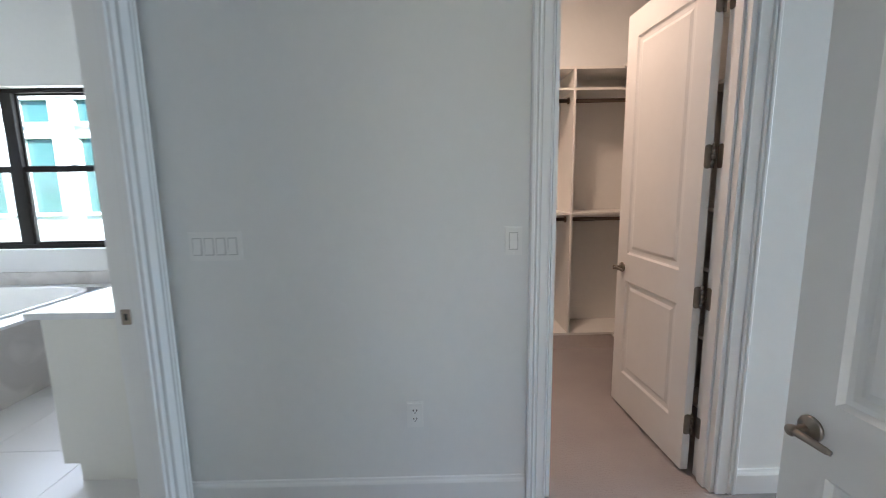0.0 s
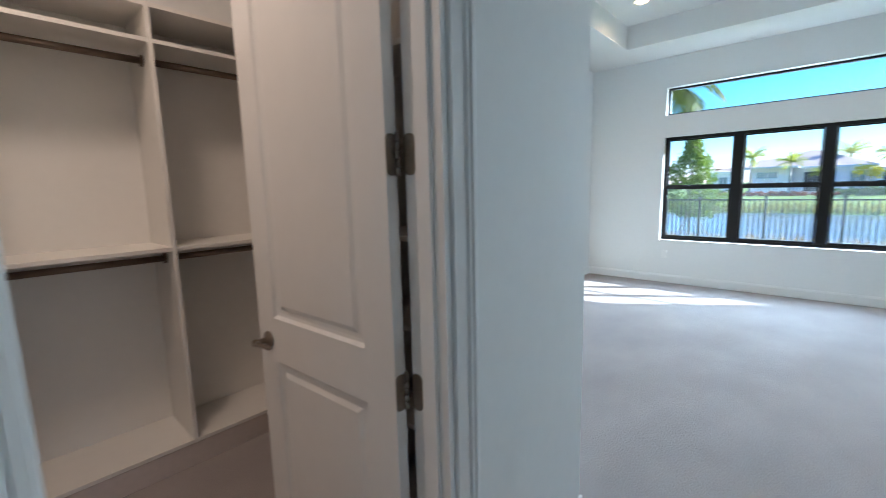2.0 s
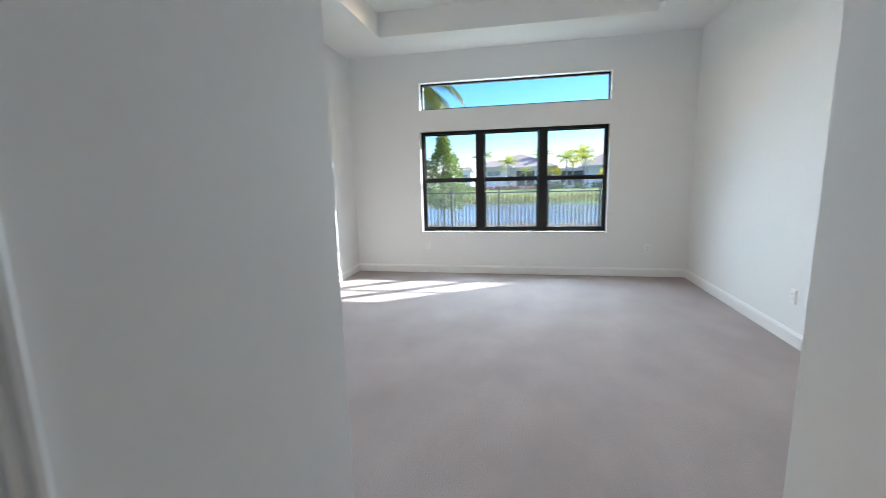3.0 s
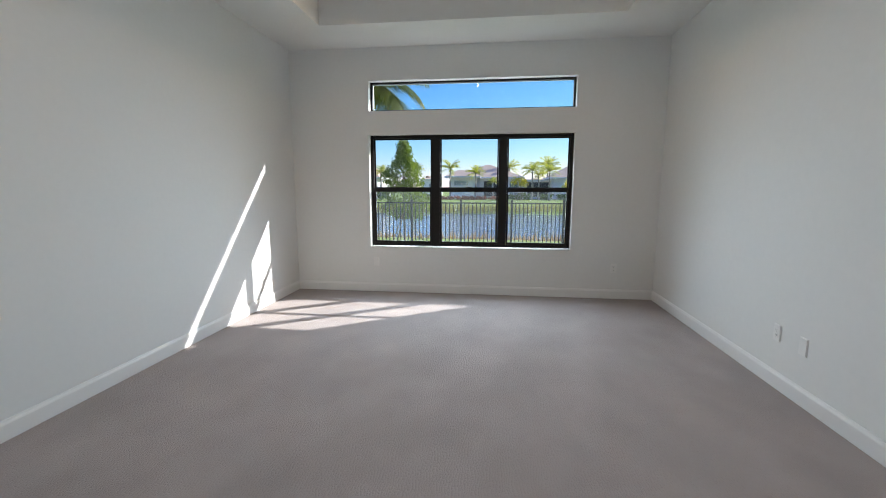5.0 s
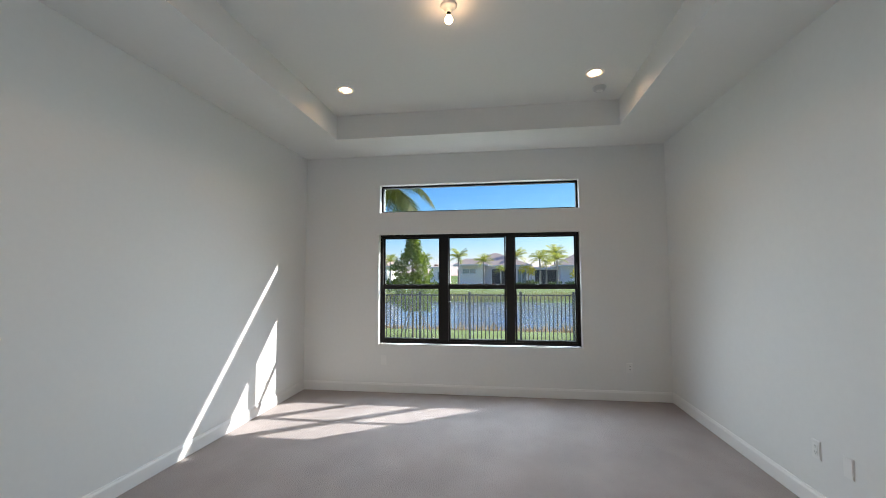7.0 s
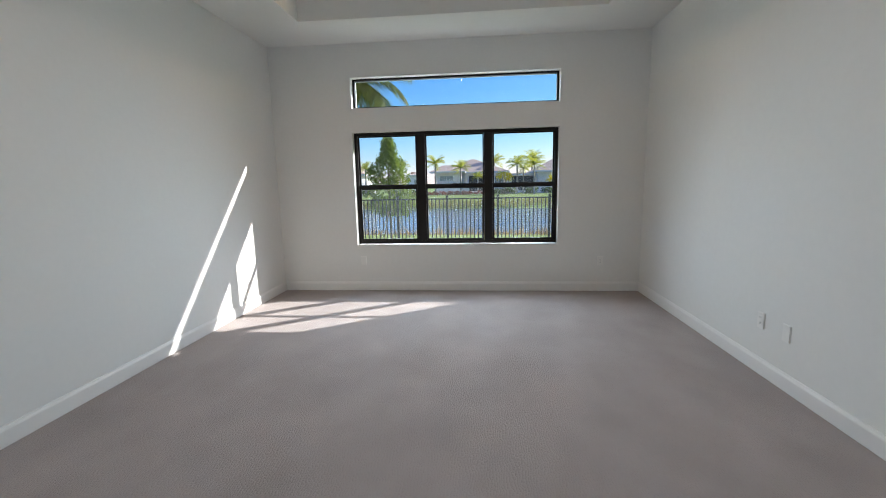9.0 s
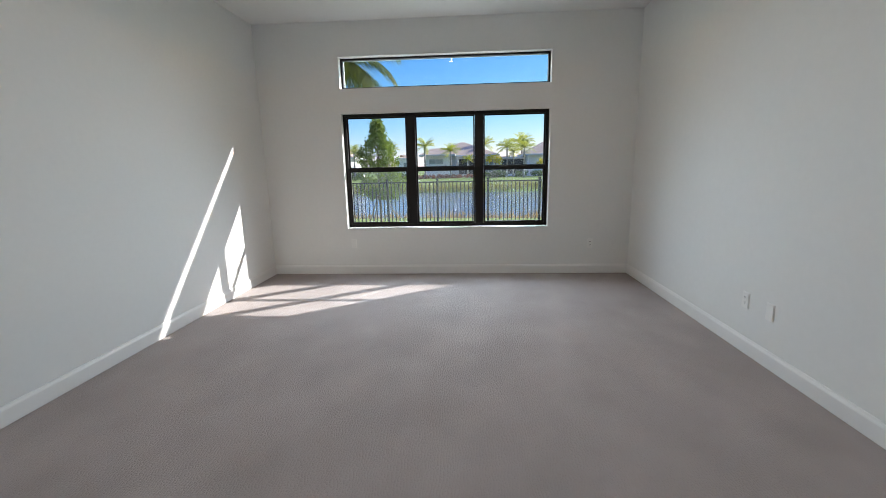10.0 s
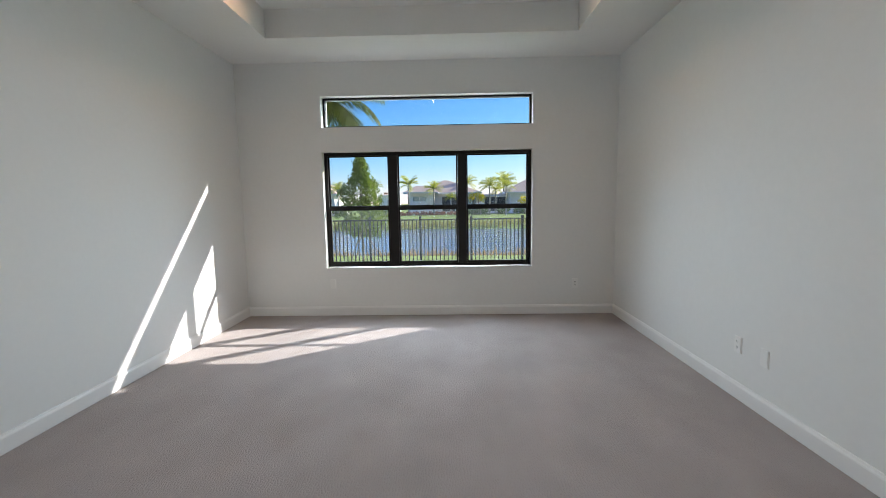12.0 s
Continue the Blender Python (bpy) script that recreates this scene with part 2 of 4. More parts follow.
LEAF = leaf_material("tree_leaf", (0.15, 0.215, 0.045), 0.65)
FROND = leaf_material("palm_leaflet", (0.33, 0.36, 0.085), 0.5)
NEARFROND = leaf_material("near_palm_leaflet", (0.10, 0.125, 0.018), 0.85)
YELLOW = leaf_material("yellow_shrub_leaf", (0.48, 0.43, 0.04), 0.3)
SHRUB = leaf_material("shrub_leaf", (0.06, 0.10, 0.03), 0.4)
FLOWER = leaf_material("red_flower", (0.20, 0.075, 0.06), 0.4)
REED = leaf_material("reed_blade", (0.27, 0.175, 0.10), 0.5)
REEDFAR = leaf_material("far_reed_blade", (0.21, 0.20, 0.085), 0.5)
BARK = material("bark", (0.20, 0.155, 0.11), 0.9, vary=0.3, grain=40, coarse=8, bump=0.6, bump_scale=50)
PALMBARK = material("palm_bark", (0.33, 0.30, 0.26), 0.9, vary=0.2, grain=30, coarse=6, bump=0.5, bump_scale=30)
STUCCO = material("house_stucco", (0.88, 0.82, 0.78), 0.9, vary=0.05, grain=20, coarse=0.8, bump=0.2, bump_scale=40)
STUCCOW = material("white_stucco", (0.80, 0.80, 0.79), 0.9, vary=0.03, grain=20, coarse=0.8, bump=0.2, bump_scale=40)
ROOF = material("roof_tile", (0.50, 0.37, 0.265), 0.8, vary=0.18, grain=6, coarse=0.8, bump=0.6, bump_scale=12)
FASCIA = material("fascia_paint", (0.75, 0.74, 0.72), 0.6, vary=0.03)
# base colour lightened to paint in the sky that far panes reflect
SKYGLASS = material("sky_toned_glass", (0.20, 0.27, 0.27), 0.08, 0.0, vary=0.1, spec=0.8)
GREENGLASS = material("green_tinted_glass", (0.045, 0.105, 0.10), 0.06, 0.0, vary=0.2, grain=3, coarse=0.8, spec=0.6)
PORCHSHADE = material("porch_shade", (0.05, 0.05, 0.05), 0.7, vary=0.2)
WOODSTAKE = material("stake_wood", (0.30, 0.22, 0.14), 0.85, vary=0.2)


# ---------------------------------------------------------------- mesh helpers
def mesh_of(name, bm, mat):
    me = bpy.data.meshes.new(name)
    bm.normal_update()
    bm.to_mesh(me)
    bm.free()
    for m in mat if isinstance(mat, (list, tuple)) else [mat]:
        me.materials.append(m)
    return me


def part(name, bm, mat, parent=None, label=""):
    ob = new(name, mesh_of(name, bm, mat))
    if parent:
        ob.parent = parent
    return tagged(ob, label)


def empty(name, m, label, category, group="", kind=""):
    ob = new(name)
    ob.matrix_world = m
    return tagged(ob, label, category, group, kind)


def box(bm, x0, x1, y0, y1, z0, z1, bevel=0.0, index=0):
    r = bmesh.ops.create_cube(bm, size=1.0)
    vs = r["verts"]
    for v in vs:
        v.co = Vector(((x0 + x1) / 2 + v.co.x * (x1 - x0), (y0 + y1) / 2 + v.co.y * (y1 - y0), (z0 + z1) / 2 + v.co.z * (z1 - z0)))
    fs = {f for v in vs for f in v.link_faces}
    for f in fs:
        f.material_index = index
    if bevel:
        es = list({e for v in vs for e in v.link_edges})
        bmesh.ops.bevel(bm, geom=es, offset=bevel, segments=2, affect="EDGES", profile=0.6)
    return bm


def boxes(*dims, bevel=0.0):
    bm = bmesh.new()
    for d in dims:
        box(bm, *d, bevel=bevel)
    return bm


def prism(bm, points, lift, smooth=False):
    """Extrudes a closed outline of 3D points along the vector lift."""
    vs = [bm.verts.new(p) for p in points]
    f = bm.faces.new(vs)
    r = bmesh.ops.extrude_face_region(bm, geom=[f])
    top = [g for g in r["geom"] if isinstance(g, bmesh.types.BMVert)]
    bmesh.ops.translate(bm, vec=lift, verts=top)
    bmesh.ops.recalc_face_normals(bm, faces=bm.faces)
    return bm


def lathe(bm, profile, segments=24, axis="z", at=(0, 0, 0), caps=True):
    """Turns (radius, height) pairs round an axis."""
    rings = []
    for r, h in profile:
        ring = []
        for k in range(segments):
            a = 2 * math.pi * k / segments
            c, s = r * math.cos(a), r * math.sin(a)
            p = {"z": (c, s, h), "x": (h, c, s), "y": (s, h, c)}[axis]
            ring.append(bm.verts.new(Vector(p) + Vector(at)))
        rings.append(ring)
    for a, b in zip(rings, rings[1:]):
        for k in range(segments):
            f = bm.faces.new((a[k], a[(k + 1) % segments], b[(k + 1) % segments], b[k]))
            f.smooth = True
    if caps:
        bm.faces.new(list(reversed(rings[0])))
        bm.faces.new(rings[-1])
    return bm


def tube(bm, points, radii, segments=8):
    rings = []
    for i, p in enumerate(points):
        p = Vector(p)
        d = (Vector(points[min(i + 1, len(points) - 1)]) - Vector(points[max(i - 1, 0)])).normalized()
        q = d.to_track_quat("Z", "Y")
        r = radii[i] if isinstance(radii, (list, tuple)) else radii
        rings.append([bm.verts.new(p + q @ Vector((r * math.cos(2 * math.pi * k / segments), r * math.sin(2 * math.pi * k / segments), 0))) for k in range(segments)])
    for a, b in zip(rings, rings[1:]):
        for k in range(segments):
            bm.faces.new((a[k], a[(k + 1) % segments], b[(k + 1) % segments], b[k])).smooth = True
    bm.faces.new(list(reversed(rings[0])))
    bm.faces.new(rings[-1])
    return bm


def structure(name, bm, mat, label, category):
    return tagged(part(name, bm, mat), label, category, "", "structure")


def wall_x(name, x0, x1, y0, y1, z0, z1, holes, label, mat=None):
    """A wall that runs along x, from y0 to y1 thick, with holes (xa, xb, za, zb) through it."""
    bm = bmesh.new()
    xs = sorted({x0, x1, *[h[0] for h in holes], *[h[1] for h in holes]})
    for a, b in zip(xs, xs[1:]):
        cut = sorted([h for h in holes if h[0] <= a and h[1] >= b], key=lambda h: h[2])
        z = z0
        for h in cut:
            if h[2] > z:
                box(bm, a, b, y0, y1, z, h[2])
            z = h[3]
        if z < z1:
            box(bm, a, b, y0, y1, z, z1)
    bmesh.ops.remove_doubles(bm, verts=bm.verts, dist=1e-5)
    return structure(name, bm, mat or WALL, label, "wall")


def wall_y(name, x0, x1, y0, y1, z0, z1, holes, label, mat=None):
    bm = bmesh.new()
    ys = sorted({y0, y1, *[h[0] for h in holes], *[h[1] for h in holes]})
    for a, b in zip(ys, ys[1:]):
        cut = sorted([h for h in holes if h[0] <= a and h[1] >= b], key=lambda h: h[2])
        z = z0
        for h in cut:
            if h[2] > z:
                box(bm, x0, x1, a, b, z, h[2])
            z = h[3]
        if z < z1:
            box(bm, x0, x1, a, b, z, z1)
    bmesh.ops.remove_doubles(bm, verts=bm.verts, dist=1e-5)
    return structure(name, bm, mat or WALL, label, "wall")


# ---------------------------------------------------------------- the plan
H = 3.05            # ceiling
TRAY = 3.325        # raised part of the bedroom ceiling
WA = 1.50           # vestibule face of the closet wall
FAR, NORTH, SOUTH, BACK = 6.755, 3.52, -1.02, 1.885
OUT = 7.01          # outer face of the window wall
PASS = 0.457        # south side of the passage into the bedroom
CD0, CD1, DOORTOP = 0.364, 1.112, 2.285   # closet doorway
BW = (-0.020, 2.511, 0.588, 2.012)        # bedroom window opening
BT = (-0.018, 2.500, 2.300, 2.659)        # transom opening

structure("floor", boxes((-1.30, 2.22, -4.12, 3.64, -0.25, 0.0), (2.22, OUT, -1.14, 3.64, -0.25, 0.0)), CARPET, "greige loop-pile wall-to-wall carpet", "floor")
structure("floor_bath", boxes((-5.1, -1.301, -0.6, 3.85, -0.25, -0.006)), GROUT, "pale grout bed under the bathroom tiles", "floor")

wall_x("wall_closet", -1.18, BACK, WA, 1.62, 0, H, [(CD0, CD1, 0, DOORTOP)], "off-white painted wall with a closet doorway")
wall_y("wall_bedroom_back", 1.765, BACK, 1.62, NORTH, 0, H, [], "off-white painted bedroom back wall")
wall_x("wall_north", -1.18, OUT, NORTH, 3.64, 0, TRAY + 0.1, [], "off-white painted wall crossed by sunlight")
wall_y("wall_east", FAR, OUT, SOUTH, NORTH, 0, TRAY + 0.1, [BW, BT], "off-white painted wall with a wide window and transom")
wall_x("wall_south", 1.765, OUT, SOUTH - 0.12, SOUTH, 0, TRAY + 0.1, [], "off-white painted long bedroom wall")
wall_y("wall_passage_end", 1.765, BACK, SOUTH, PASS - 0.12, 0, H, [], "off-white painted bedroom wall beside the passage")
wall_x("wall_passage", 0.80, BACK, PASS - 0.12, PASS, 0, H, [], "off-white painted passage wall")
wall_y("wall_vestibule", 0.80, 0.92, -0.30, PASS - 0.12, 0, H, [], "off-white painted wall behind the open entry door")
wall_x("wall_entry", -1.18, 0.92, -0.42, -0.30, 0, H, [(-0.18, 0.755, 0, DOORTOP)], "off-white painted wall with the bedroom entry doorway")
wall_y("wall_bath_door", -1.30, -1.18, -0.42, 3.65, 0, H, [(0.62, 1.395, 0, DOORTOP)], "off-white painted wall with the bathroom doorway")
wall_x("wall_bath_window", -5.1, -1.18, 3.65, 3.85, 0, H, [(-4.905, -2.875, 0.845, 2.27)], "off-white painted bathroom wall with a window")
wall_y("wall_bath_west", -5.1, -5.0, -0.6, 3.65, 0, H, [], "off-white painted bathroom side wall")
wall_x("wall_bath_south", -5.0, -1.30, -0.6, -0.5, 0, H, [], "off-white painted bathroom end wall")
wall_y("wall_hall_west", -1.30, -1.18, -4.0, -0.42, 0, H, [], "off-white painted hall wall")
wall_y("wall_hall_east", 2.10, 2.22, -4.0, -0.42, 0, H, [], "off-white painted hall wall")
# unseen end wall; its window is added to let the fill light in
wall_x("wall_hall_end", -1.30, 2.22, -4.12, -4.0, 0, H, [(-0.2, 1.2, 0.9, 2.3)], "off-white painted hall wall with an added opening for fill light")
wall_x("wall_hall_jog", 0.92, 2.22, -0.42, -0.30, 0, H, [], "off-white painted hall corner wall")

# ceilings
TX0, TX1, TY0, TY1 = 2.61, 6.025, -0.322, 2.80
# the raised panel leaves four holes for the recessed lights
CAN = 0.059
CANX, CANY = (3.25, 5.385), (0.060, 2.445)
TRAY_PANELS = [(a, b, TY0, TY1, TRAY, TRAY + 0.1) for a, b in ((TX0, CANX[0] - CAN), (CANX[0] + CAN, CANX[1] - CAN), (CANX[1] + CAN, TX1))]
TRAY_PANELS += [(cx - CAN, cx + CAN, a, b, TRAY, TRAY + 0.1) for cx in CANX for a, b in ((TY0, CANY[0] - CAN), (CANY[0] + CAN, CANY[1] - CAN), (CANY[1] + CAN, TY1))]
bm = boxes((BACK - 0.12, TX0, SOUTH, NORTH, H, TRAY + 0.1), (TX1, FAR, SOUTH, NORTH, H, TRAY + 0.1),
           (TX0, TX1, SOUTH, TY0, H, TRAY + 0.1), (TX0, TX1, TY1, NORTH, H, TRAY + 0.1), *TRAY_PANELS)
structure("ceiling", bm, CEIL, "white textured tray ceiling with a raised centre", "ceiling")
structure("ceiling_closet", boxes((-1.18, 1.765, WA, NORTH, H, H + 0.1)), CEIL, "white textured closet ceiling", "ceiling")
structure("ceiling_vestibule", boxes((-1.18, 1.765, -0.42, WA, H, H + 0.1)), CEIL, "white textured vestibule ceiling", "ceiling")
structure("ceiling_bath", boxes((-5.1, -1.18, -0.6, 3.85, H + 0.002, H + 0.1)), CEIL, "white textured bathroom ceiling", "ceiling")
structure("ceiling_hall", boxes((-1.30, 2.22, -4.12, -0.42, H, H + 0.1)), CEIL, "white textured hall ceiling", "ceiling")
structure("roof_slab", boxes((-5.3, 7.45, -4.5, 4.35, TRAY + 0.1, TRAY + 0.25)), FASCIA, "flat roof slab over the rooms", "roof")


# baseboards: a moulded strip along a wall; n points into the room
def baseboard(x0, y0, x1, y1, nx, ny):
    bm = bmesh.new()
    out = Vector((nx, ny, 0))
    prof = [(0, 0.002), (0.016, 0.002), (0.016, 0.090), (0.013, 0.099), (0.010, 0.103), (0.007, 0.113), (0, 0.115)]
    a = Vector((x0, y0, 0))
    prism(bm, [a + out * u + Vector((0, 0, v)) for u, v in prof], Vector((x1 - x0, y1 - y0, 0)))
    structure("baseboard", bm, TRIM, "white painted moulded baseboard", "baseboard")


baseboard(-1.18, WA, CD0 - 0.090, WA, 0, -1)
baseboard(CD1 + 0.090, WA, BACK + 0.016, WA, 0, -1)
baseboard(BACK, WA, BACK, NORTH - 0.016, 1, 0)
baseboard(BACK, NORTH, FAR, NORTH, 0, -1)
baseboard(FAR, SOUTH + 0.016, FAR, NORTH - 0.016, -1, 0)
baseboard(BACK, SOUTH, FAR, SOUTH, 0, 1)
baseboard(BACK, SOUTH + 0.016, BACK, PASS, 1, 0)
baseboard(0.80, PASS, BACK + 0.016, PASS, 0, 1)
baseboard(-1.18, -0.30, -1.18, 0.50, 1, 0)

CASING = [(0, 0), (0, 0.011), (0.002, 0.0145), (0.006, 0.0145), (0.009, 0.011), (0.040, 0.014), (0.043, 0.009), (0.050, 0.009), (0.053, 0.018), (0.058, 0.019),
          (0.061, 0.013), (0.066, 0.013), (0.069, 0.020), (0.078, 0.021), (0.083, 0.018), (0.085, 0.0)]


def casing(name, base, across, out, height, label):
    """An upright of moulded door casing: base at the opening's edge, across away from it."""
    bm = bmesh.new()
    prism(bm, [Vector(base) + Vector(across) * u + Vector(out) * v for u, v in CASING], Vector((0, 0, height)))
    structure(name, bm, TRIM, label, "door trim")


CL = "white moulded door casing with stepped grooves"
casing("trim_closet", (CD0 - 0.004, WA, 0.002), (-1, 0, 0), (0, -1, 0), DOORTOP + 0.1, CL)
casing("trim_closet_hinge_side", (CD1 + 0.004, WA, 0.002), (1, 0, 0), (0, -1, 0), DOORTOP + 0.1, CL)
casing("trim_bath", (-1.18, 1.404, 0.002), (0, 1, 0), (1, 0, 0), DOORTOP + 0.1, CL)
casing("trim_bath_near", (-1.18, 0.616, 0.002), (0, -1, 0), (1, 0, 0), DOORTOP + 0.1, CL)
casing("trim_entry", (-0.184, -0.30, 0.002), (-1, 0, 0), (0, 1, 0), DOORTOP + 0.1, CL)
for nm, dims in (("trim_closet_head", (CD0 - 0.004, CD1 + 0.004, WA - 0.018, WA, DOORTOP + 0.002, DOORTOP + 0.1)),
                 ("trim_bath_head", (-1.18, -1.162, 0.616, 1.399, DOORTOP + 0.002, DOORTOP + 0.1)),
                 ("trim_entry_head", (-0.184, 0.78, -0.30, -0.282, DOORTOP + 0.002, DOORTOP + 0.1))):
    structure(nm, boxes(dims, bevel=0.003), TRIM, "white painted door head casing", "door trim")
# jamb linings and stops
for nm, lab, dims in (("jamb_closet", "white painted closet door jamb", ((CD1 - 0.018, CD1 - 0.002, WA - 0.003, 1.623, 0.002, DOORTOP - 0.002), (CD0 + 0.002, CD0 + 0.018, WA - 0.003, 1.623, 0.002, DOORTOP - 0.002), (CD0 + 0.019, CD1 - 0.019, WA - 0.003, 1.623, DOORTOP - 0.018, DOORTOP - 0.003))),
                      ("door_stop_closet", "white painted door stop strip", ((CD1 - 0.030, CD1 - 0.0182, WA + 0.03, WA + 0.075, 0.002, DOORTOP - 0.019), (CD0 + 0.0182, CD0 + 0.026, WA + 0.03, WA + 0.075, 0.002, DOORTOP - 0.019))),
                      ("jamb_bath", "white painted bathroom door jamb", ((-1.303, -1.177, 1.377, 1.393, 0.002, DOORTOP - 0.002), (-1.303, -1.177, 0.622, 0.638, 0.002, DOORTOP - 0.002))),
                      ("door_stop_bath", "white painted door stop strip", ((-1.222, -1.190, 1.365, 1.3768, 0.002, DOORTOP - 0.002),)),
                      ("jamb_entry", "white painted entry door jamb", ((-0.178, -0.162, -0.423, -0.297, 0.002, DOORTOP - 0.002), (0.737, 0.753, -0.423, -0.297, 0.002, DOORTOP - 0.002)))):
    for d in dims:
        structure(nm, boxes(d, bevel=0.0015), TRIM, lab, "door jamb")


# ---------------------------------------------------------------- doors
def leaf_mesh(w, h, th, panels):
    """A moulded two-panel leaf: x from the hinge edge, y through the leaf, z up."""
    bm = bmesh.new()
    xs, zs = (0, panels[0][0], panels[0][1], w), sorted({0, h, *[p[2] for p in panels], *[p[3] for p in panels]})
    rings = ((0, 0), (0.010, 0.009), (0.020, 0.0105), (0.034, 0.0105), (0.050, 0.004))
    for side in (0, 1):
        y = 0 if side == 0 else th
        inn = 1 if side == 0 else -1
        for i in range(3):
            for za, zb in zip(zs, zs[1:]):
                if i == 1 and any(abs(p[2] - za) < 1e-6 for p in panels):
                    prev = None
                    for d, dep in rings:
                        vs = [bm.verts.new((a, y + inn * dep, b)) for a, b in ((xs[1] + d, za + d), (xs[2] - d, za + d), (xs[2] - d, zb - d), (xs[1] + d, zb - d))]
                        if prev:
                            for k in range(4):
                                bm.faces.new((prev[k], prev[(k + 1) % 4], vs[(k + 1) % 4], vs[k]))
                        prev = vs
                    bm.faces.new(prev)
                else:
                    bm.faces.new([bm.verts.new(p) for p in ((xs[i], y, za), (xs[i + 1], y, za), (xs[i + 1], y, zb), (xs[i], y, zb))])
    for q in (((0, 0, 0), (0, th, 0), (0, th, h), (0, 0, h)), ((w, 0, 0), (w, th, 0), (w, th, h), (w, 0, h)),
              ((0, 0, 0), (w, 0, 0), (w, th, 0), (0, th, 0)), ((0, 0, h), (w, 0, h), (w, th, h), (0, th, h))):
        bm.faces.new([bm.verts.new(p) for p in q])
    bmesh.ops.remove_doubles(bm, verts=bm.verts, dist=1e-5)
    bmesh.ops.recalc_face_normals(bm, faces=bm.faces)
    return bm


def hinge_plate(bm, x0, x1, y, z0, z1, th, r=0.014):
    """A thin plate in the xz plane with rounded outer corners."""
    pts = []
    for cx, cz, a0 in ((x1 - r, z0 + r, -90), (x1 - r, z1 - r, 0), (x0 + r, z1 - r, 90), (x0 + r, z0 + r, 180)):
        for k in range(5):
            a = radians(a0 + 22.5 * k)
            pts.append((cx + r * math.cos(a), y, cz + r * math.sin(a)))
    return prism(bm, pts, Vector((0, th, 0)))


LEAFY = 1.636
LEAFW, LEAFH = 0.70, 2.265
# closet door, swung into the closet a little past square
closet_door = empty("door_closet", pose(1.078, LEAFY, 0.015, 0, 0, 93.0), "white two-panel interior door standing open into the closet", "door", "", "structure")
PAN = [(0.115, LEAFW - 0.105, 0.215, 0.782), (0.115, LEAFW - 0.105, 0.940, 2.13)]
leaf = part("leaf", leaf_mesh(LEAFW, LEAFH, 0.036, PAN), DOOR, closet_door)
# local y of the leaf points to the west, so the visible face lies at y = 0.036


def lever_set(parent, x, z, y, way, towards, size=0.9):
    """Rosette, neck and lever on the face at local y, pointing along way (+1 or -1); the lever runs towards +x or -x."""
    bm = bmesh.new()
    lathe(bm, [(0.0, 0), (0.033, 0.0), (0.033, 0.005), (0.029, 0.010), (0.014, 0.012), (0.012, 0.018), (0.0, 0.018)], 28, "y", caps=False)
    bm2 = bmesh.new()
    lathe(bm2, [(0.011, 0.014), (0.011, 0.045), (0.014, 0.048), (0.015, 0.060), (0.012, 0.064), (0.0, 0.065)], 20, "y", caps=False)
    bm3 = bmesh.new()
    tube(bm3, [(0.004 * towards, 0.055, 0), (0.026 * towards, 0.056, 0.001), (0.055 * towards, 0.054, 0.0), (0.082 * towards, 0.050, -0.003), (0.092 * towards, 0.047, -0.004)], [0.010, 0.0095, 0.009, 0.0085, 0.006], 12)
    for nm, b in (("rosette", bm), ("neck", bm2), ("lever", bm3)):
        bmesh.ops.scale(b, vec=(size, way * size, size), verts=b.verts)
        bmesh.ops.translate(b, vec=(x, y, z), verts=b.verts)
        bmesh.ops.recalc_face_normals(b, faces=b.faces)
        o = part(nm, b, NICKEL, parent, "satin nickel " + nm)
    return o


lever_set(closet_door, LEAFW - 0.062, 0.855, 0.036, 1, -1)
lever_set(closet_door, LEAFW - 0.062, 0.855, 0.0, -1, -1)
bm = boxes((LEAFW - 0.0005, LEAFW + 0.002, 0.006, 0.030, 0.82, 0.89))
part("latch_plate", bm, NICKEL, closet_door, "satin nickel latch plate")
for hz in (0.246, 0.855, 1.468, 2.085):
    hb = bmesh.new()
    hinge_plate(hb, 0.0, 0.034, 0, -0.05, 0.05, 0.0025)          # plate on the leaf's hinge edge
    bmesh.ops.transform(hb, matrix=pose(-0.003, 0.036, hz - 0.015, 0, 0, -90), verts=hb.verts)
    hp = part("hinge", hb, HINGE, closet_door, "aged nickel hinge with rounded plates")
    kb = bmesh.new()
    for k in range(5):
        lathe(kb, [(0.0065, -0.05 + 0.02 * k + 0.0006), (0.0065, -0.03 + 0.02 * k - 0.0006)], 14)
    lathe(kb, [(0.0035, 0.05), (0.005, 0.053), (0.0, 0.056)], 12, caps=False)
    bmesh.ops.translate(kb, vec=(-0.006, 0.001, hz - 0.015), verts=kb.verts)
    part("knuckle", kb, HINGE, hp)
    jb = bmesh.new()
    hinge_plate(jb, -0.036, 0.0, 0, -0.05, 0.05, 0.0025)
    bmesh.ops.transform(jb, matrix=Matrix.Translation((CD1 - 0.021, 1.620, hz)) @ pose(0, 0, 0, 0, 0, 90), verts=jb.verts)
    for v in jb.verts:
        v.co = closet_door.matrix_world.inverted() @ v.co
    part("jamb_plate", jb, HINGE, hp)
    sb = bmesh.new()
    for sx, sz in ((0.010, -0.034), (0.022, 0.0), (0.010, 0.034)):
        lathe(sb, [(0.0, -0.0042), (0.0035, -0.0040), (0.004, -0.003)], 10, "x", at=(0, 0.036 - sx, hz - 0.015 + sz), caps=False)
    part("screws", sb, NICKEL, hp)

